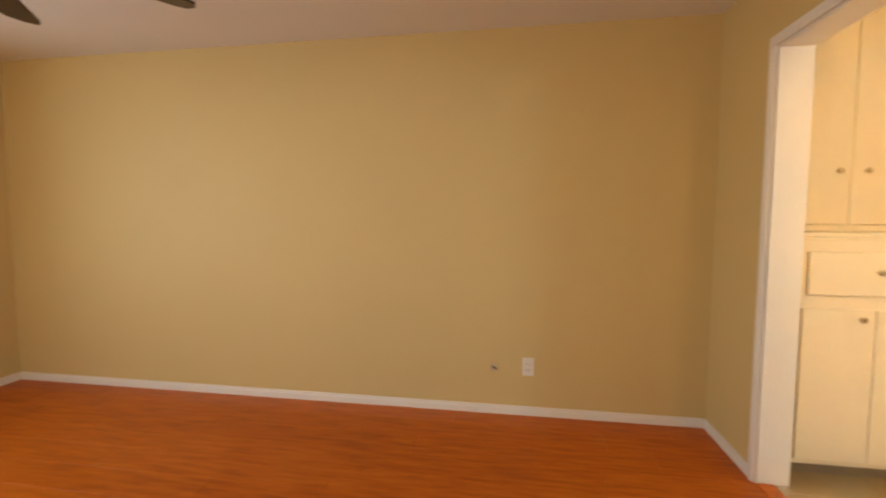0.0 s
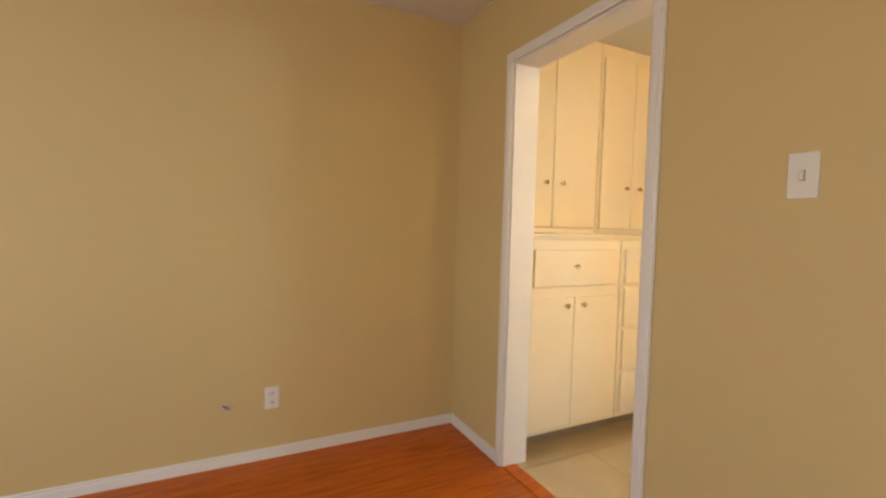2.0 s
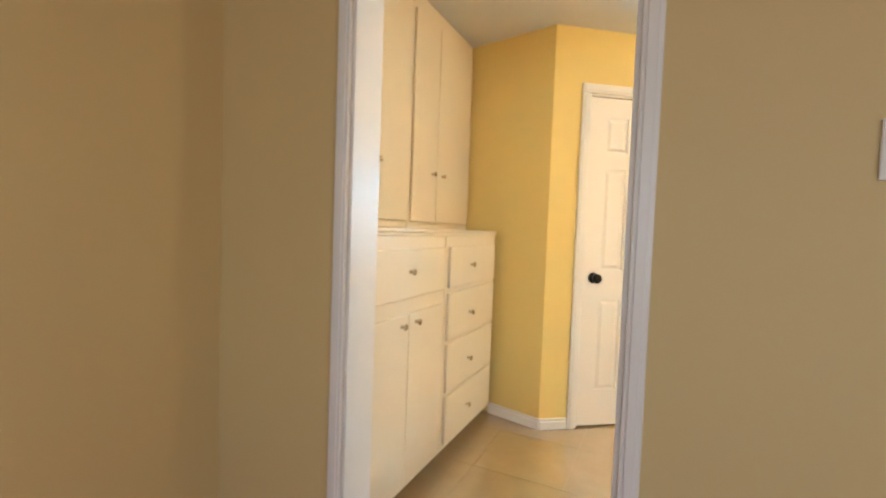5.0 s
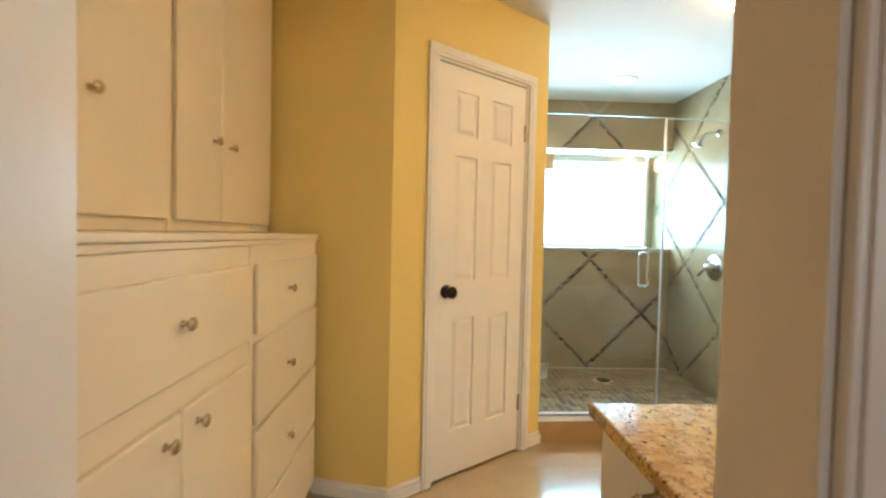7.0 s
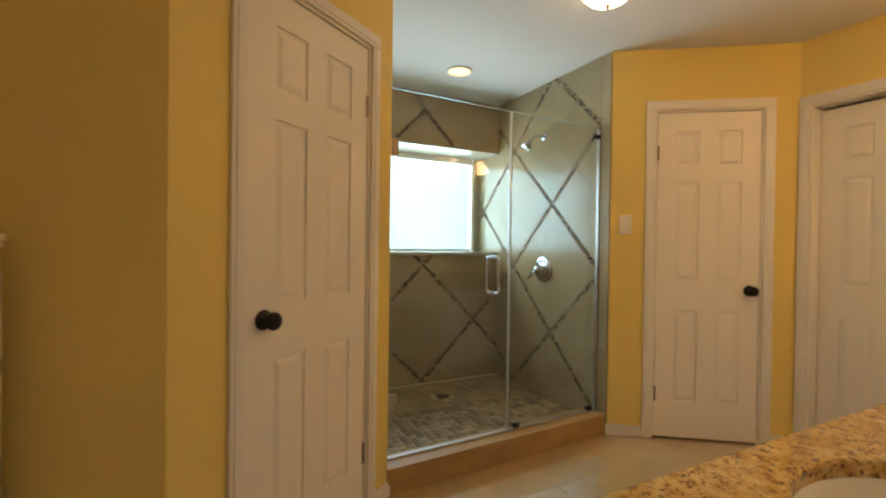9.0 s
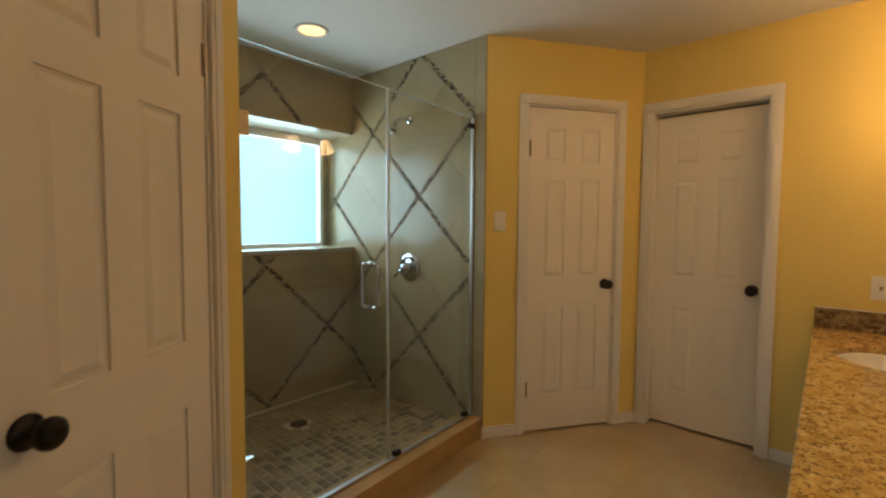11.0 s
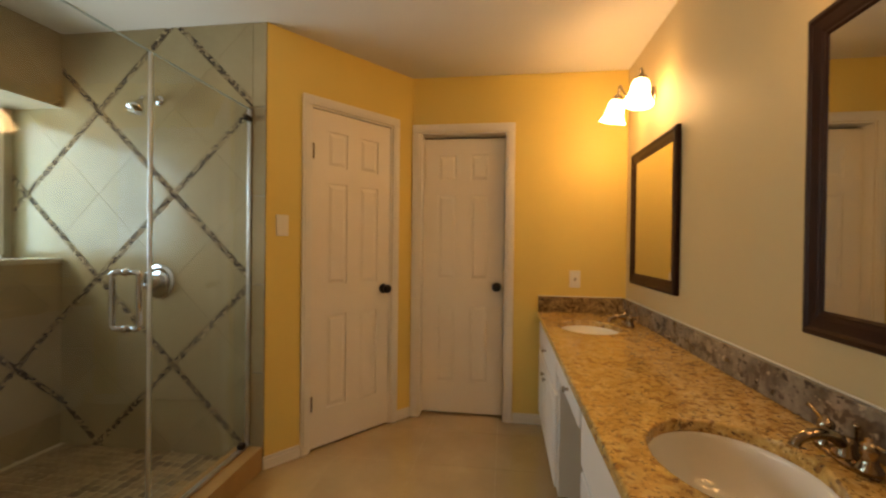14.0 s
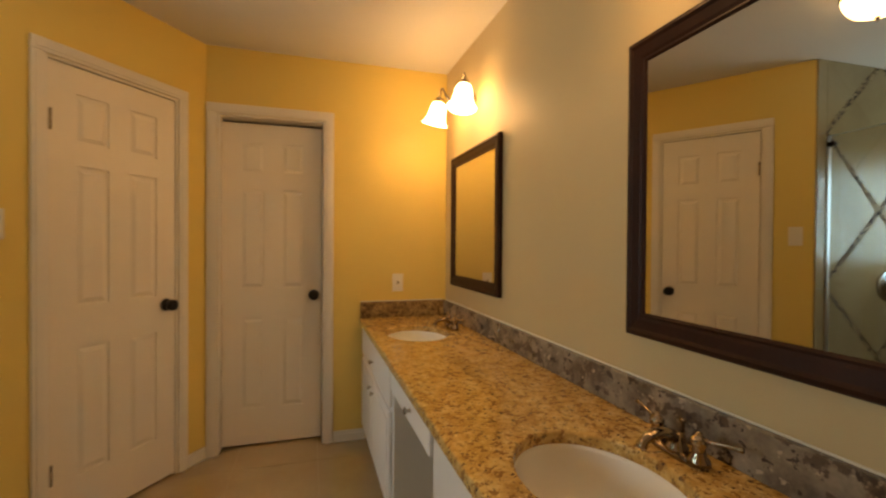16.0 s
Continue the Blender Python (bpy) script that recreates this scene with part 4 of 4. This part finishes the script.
for i in range(5):
    rot = pose(0, 0, 0, 0, 0, 72 * i)
    bm = bmesh.new()
    prism([(0.17, -0.05), (0.64, -0.068), (0.675, -0.055), (0.69, 0.0), (0.675, 0.055), (0.64, 0.068), (0.17, 0.05)], -0.005, 0.004, bm)
    bmesh.ops.transform(bm, matrix=rot @ pose(0, 0, -0.325, 10), verts=bm.verts)
    b = part("blade", bm, M_FAN, fan, "dark wood blade")
    bm = box(0.09, -0.014, -0.004, 0.24, 0.014, 0.004, 0.003)
    bmesh.ops.transform(bm, matrix=rot @ pose(0, 0, -0.318, 10), verts=bm.verts)
    part("blade_iron", bm, M_BRONZE, b)


# ---- tiles and planks ----
def clip_poly(poly, lo, hi):
    """A convex outline cut to the rectangle lo..hi."""
    for axis, val, keep in ((0, lo[0], 1), (0, hi[0], -1), (1, lo[1], 1), (1, hi[1], -1)):
        out = []
        for i, p in enumerate(poly):
            q = poly[(i + 1) % len(poly)]
            dp, dq = (p[axis] - val) * keep, (q[axis] - val) * keep
            if dp >= 0:
                out.append(p)
            if (dp > 0 > dq) or (dp < 0 < dq):
                k = dp / (dp - dq)
                out.append((p[0] + k * (q[0] - p[0]), p[1] + k * (q[1] - p[1])))
        poly = out
        if len(poly) < 3:
            return []
    return poly


def area(poly):
    return abs(sum(p[0] * q[1] - q[0] * p[1] for p, q in zip(poly, poly[1:] + poly[:1]))) / 2


def slab(poly, m, depth, edge=0.0008):
    """A thin piece over the outline, in local x, z, standing out to -y."""
    bm = bmesh.new()
    cx, cy = sum(p[0] for p in poly) / len(poly), sum(p[1] for p in poly) / len(poly)
    rings = []
    for k, d in ((0.0, 0.0), (0.0, depth - edge), (edge, depth)):
        ring = []
        for x, y in poly:
            l = max(math.hypot(x - cx, y - cy), 1e-6)
            ring.append(bm.verts.new((x - (x - cx) / l * k, -d, y - (y - cy) / l * k)))
        rings.append(ring)
    n = len(poly)
    for a, b in zip(rings, rings[1:]):
        for i in range(n):
            bm.faces.new((a[i], a[(i + 1) % n], b[(i + 1) % n], b[i]))
    bm.faces.new(rings[-1])
    bmesh.ops.transform(bm, matrix=m, verts=bm.verts)
    return bm


HALF = 0.477
STRIP = 0.031


def diamond_wall(owner, m, lo, hi, u0, v0, limit=9.0):
    """Diagonal stone tiles, two by two in each diamond, parted by bands of small pebbles."""
    s2 = math.sqrt(0.5)
    pitch = HALF * math.sqrt(2)
    gap = 0.0005
    tile = (pitch - STRIP) / 2
    for i in range(-6, 7):
        for j in range(-6, 7):
            for a in (0, 1):
                for b in (0, 1):
                    p0, q0 = i * pitch + STRIP / 2 + a * tile + gap / 2, j * pitch + STRIP / 2 + b * tile + gap / 2
                    p1, q1 = p0 + tile - gap, q0 + tile - gap
                    poly = [(u0 + (p - q) * s2, v0 + (p + q) * s2) for p, q in ((p0, q0), (p1, q0), (p1, q1), (p0, q1))]
                    poly = clip_poly(poly, lo, hi)
                    if len(poly) >= 3 and area(poly) > 0.0006:
                        part("tile", slab(poly, m, 0.008), M_WTILE, owner)
    bm = bmesh.new()
    rng = random.Random(5)
    for k in range(-6, 7):
        for way in (0, 1):
            t = -6 * pitch
            while t < 6 * pitch:
                ln = rng.choice((0.011, 0.015, 0.02))
                for row in (0, 1, 2):
                    c0 = k * pitch - STRIP / 2 + 0.0015 + row * (STRIP - 0.001) / 3
                    c1 = c0 + (STRIP - 0.001) / 3 - 0.0018
                    off = 0.009 * (row % 2)
                    pq = [(t + off, c0), (t + off + ln - 0.002, c0), (t + off + ln - 0.002, c1), (t + off, c1)]
                    if way:
                        pq = [(y, x) for x, y in pq]
                    poly = [(u0 + (p - q) * s2, v0 + (p + q) * s2) for p, q in pq]
                    cu, cv = sum(p[0] for p in poly) / 4, sum(p[1] for p in poly) / 4
                    if lo[0] < cu < hi[0] and lo[1] < cv < min(hi[1], limit):
                        vs = [m @ Vector((x, -0.0085, y)) for x, y in poly]
                        ws = [m @ Vector((x, 0, y)) for x, y in poly]
                        v1, v2 = [bm.verts.new(v) for v in vs], [bm.verts.new(v) for v in ws]
                        bm.faces.new(v1)
                        for e in range(4):
                            bm.faces.new((v1[e], v1[(e + 1) % 4], v2[(e + 1) % 4], v2[e]))
                t += ln
    ob = part("mosaic_band", bm, M_MOSAIC, owner, "bands of dark pebble mosaic")
    ob["kind"] = "stuff"


right_wall, back_wall = bpy.data.objects["wall_shower_right"], bpy.data.objects["wall_shower_back"]
# local x along the wall, local -y into the shower
RM = pose(XT + 0.008, 0, 0, 0, 0, -90)
diamond_wall(right_wall, RM, (-(YW + 0.0), SF), (-2.175, CEIL), -2.642, 0.547)
for z0 in (SF, 0.53, 1.01, 1.49, 1.97):
    z1 = min(z0 + (0.475 if z0 > SF else 0.47), CEIL)
    part("tile", slab([(-2.173, z0 + 0.001), (-2.096, z0 + 0.001), (-2.096, z1 - 0.001), (-2.173, z1 - 0.001)], RM, 0.008), M_WTILE, right_wall)
BM = pose(0, YT + 0.008, 0)
diamond_wall(back_wall, BM, (CB[0], SF), (XT - 0.001, REC0 - 0.03), 1.848, 0.072)
diamond_wall(back_wall, BM, (CB[0], REC1 + 0.001), (XT - 0.001, CEIL), 1.848, 2.285 - 2 * HALF, 2.29)

# shower floor mosaic: the part nearest the glass as single pieces, the rest joined
PITCH = 0.0525
me_piece = None
rest = bmesh.new()
count = 0
ny = int((YT - 2.10) / PITCH) + 1
for j in range(ny):
    for i in range(int((XT - CB[0]) / PITCH) + 1):
        cx, cy = XT - 0.028 - i * PITCH, 2.165 + 0.026 + j * PITCH
        if cx < CB[0] + 0.025 or cy > YT - 0.02 or cy < curb_y(cx) + 0.17 or math.hypot(cx - 1.85, cy - 2.985) < 0.07:
            continue
        if count < 300:
            if me_piece is None:
                ob = part("mosaic_tile", box(-0.0228, -0.0228, 0, 0.0228, 0.0228, 0.005, 0.0015, seg=1), M_SFLOOR, shower_floor)
                me_piece = ob.data
            else:
                ob = new("mosaic_tile", me_piece)
                ob.parent = shower_floor
            ob.location = (cx, cy, SF - 0.001)
            count += 1
        else:
            h = 0.0228
            lo = [rest.verts.new((cx + a * h, cy + b * h, SF - 0.001)) for a, b in ((-1, -1), (1, -1), (1, 1), (-1, 1))]
            hi = [rest.verts.new((cx + a * (h - 0.001), cy + b * (h - 0.001), SF + 0.004)) for a, b in ((-1, -1), (1, -1), (1, 1), (-1, 1))]
            rest.faces.new(hi)
            for e in range(4):
                rest.faces.new((lo[e], lo[(e + 1) % 4], hi[(e + 1) % 4], hi[e]))
ob = part("mosaic_field", rest, M_SFLOOR, shower_floor, "tan mosaic pieces")
ob["kind"] = "stuff"

# bathroom floor tiles
FT = 0.455
for i in range(-2, 9):
    for j in range(-1, 6):
        a, b = 0.05 + i * FT, -0.066 + j * FT
        poly = clip_poly([(a + 0.0008, b + 0.0008), (a + FT - 0.0008, b + 0.0008), (a + FT - 0.0008, b + FT - 0.0008), (a + 0.0008, b + FT - 0.0008)], (-0.70, -0.064), (XF + 0.13, 2.2))
        if len(poly) < 3:
            continue
        bm = bmesh.new()
        prism(poly, -0.004, 0.0, bm)
        part("floor_tile", bm, M_FTILE, floor_bath)

# laminate planks along the bedroom
rng = random.Random(3)
PW, PL = 0.192, 1.28
me_plank = None
for i in range(int((BED_E - XB) / PW) + 1):
    y = YB + 0.06 - rng.random() * PL
    xa = XB + i * PW
    first = YB + 0.068
    while first > BED_S:
        last = max(y, BED_S)
        if first - last > 0.02:
            bm = box(xa + 0.0006, last + 0.0006, -0.006, min(xa + PW, BED_E) - 0.0006, first - 0.0006, 0.0, 0.0008, seg=1)
            part("plank", bm, M_PLANK, floor_bed)
        first, y = last, last - PL
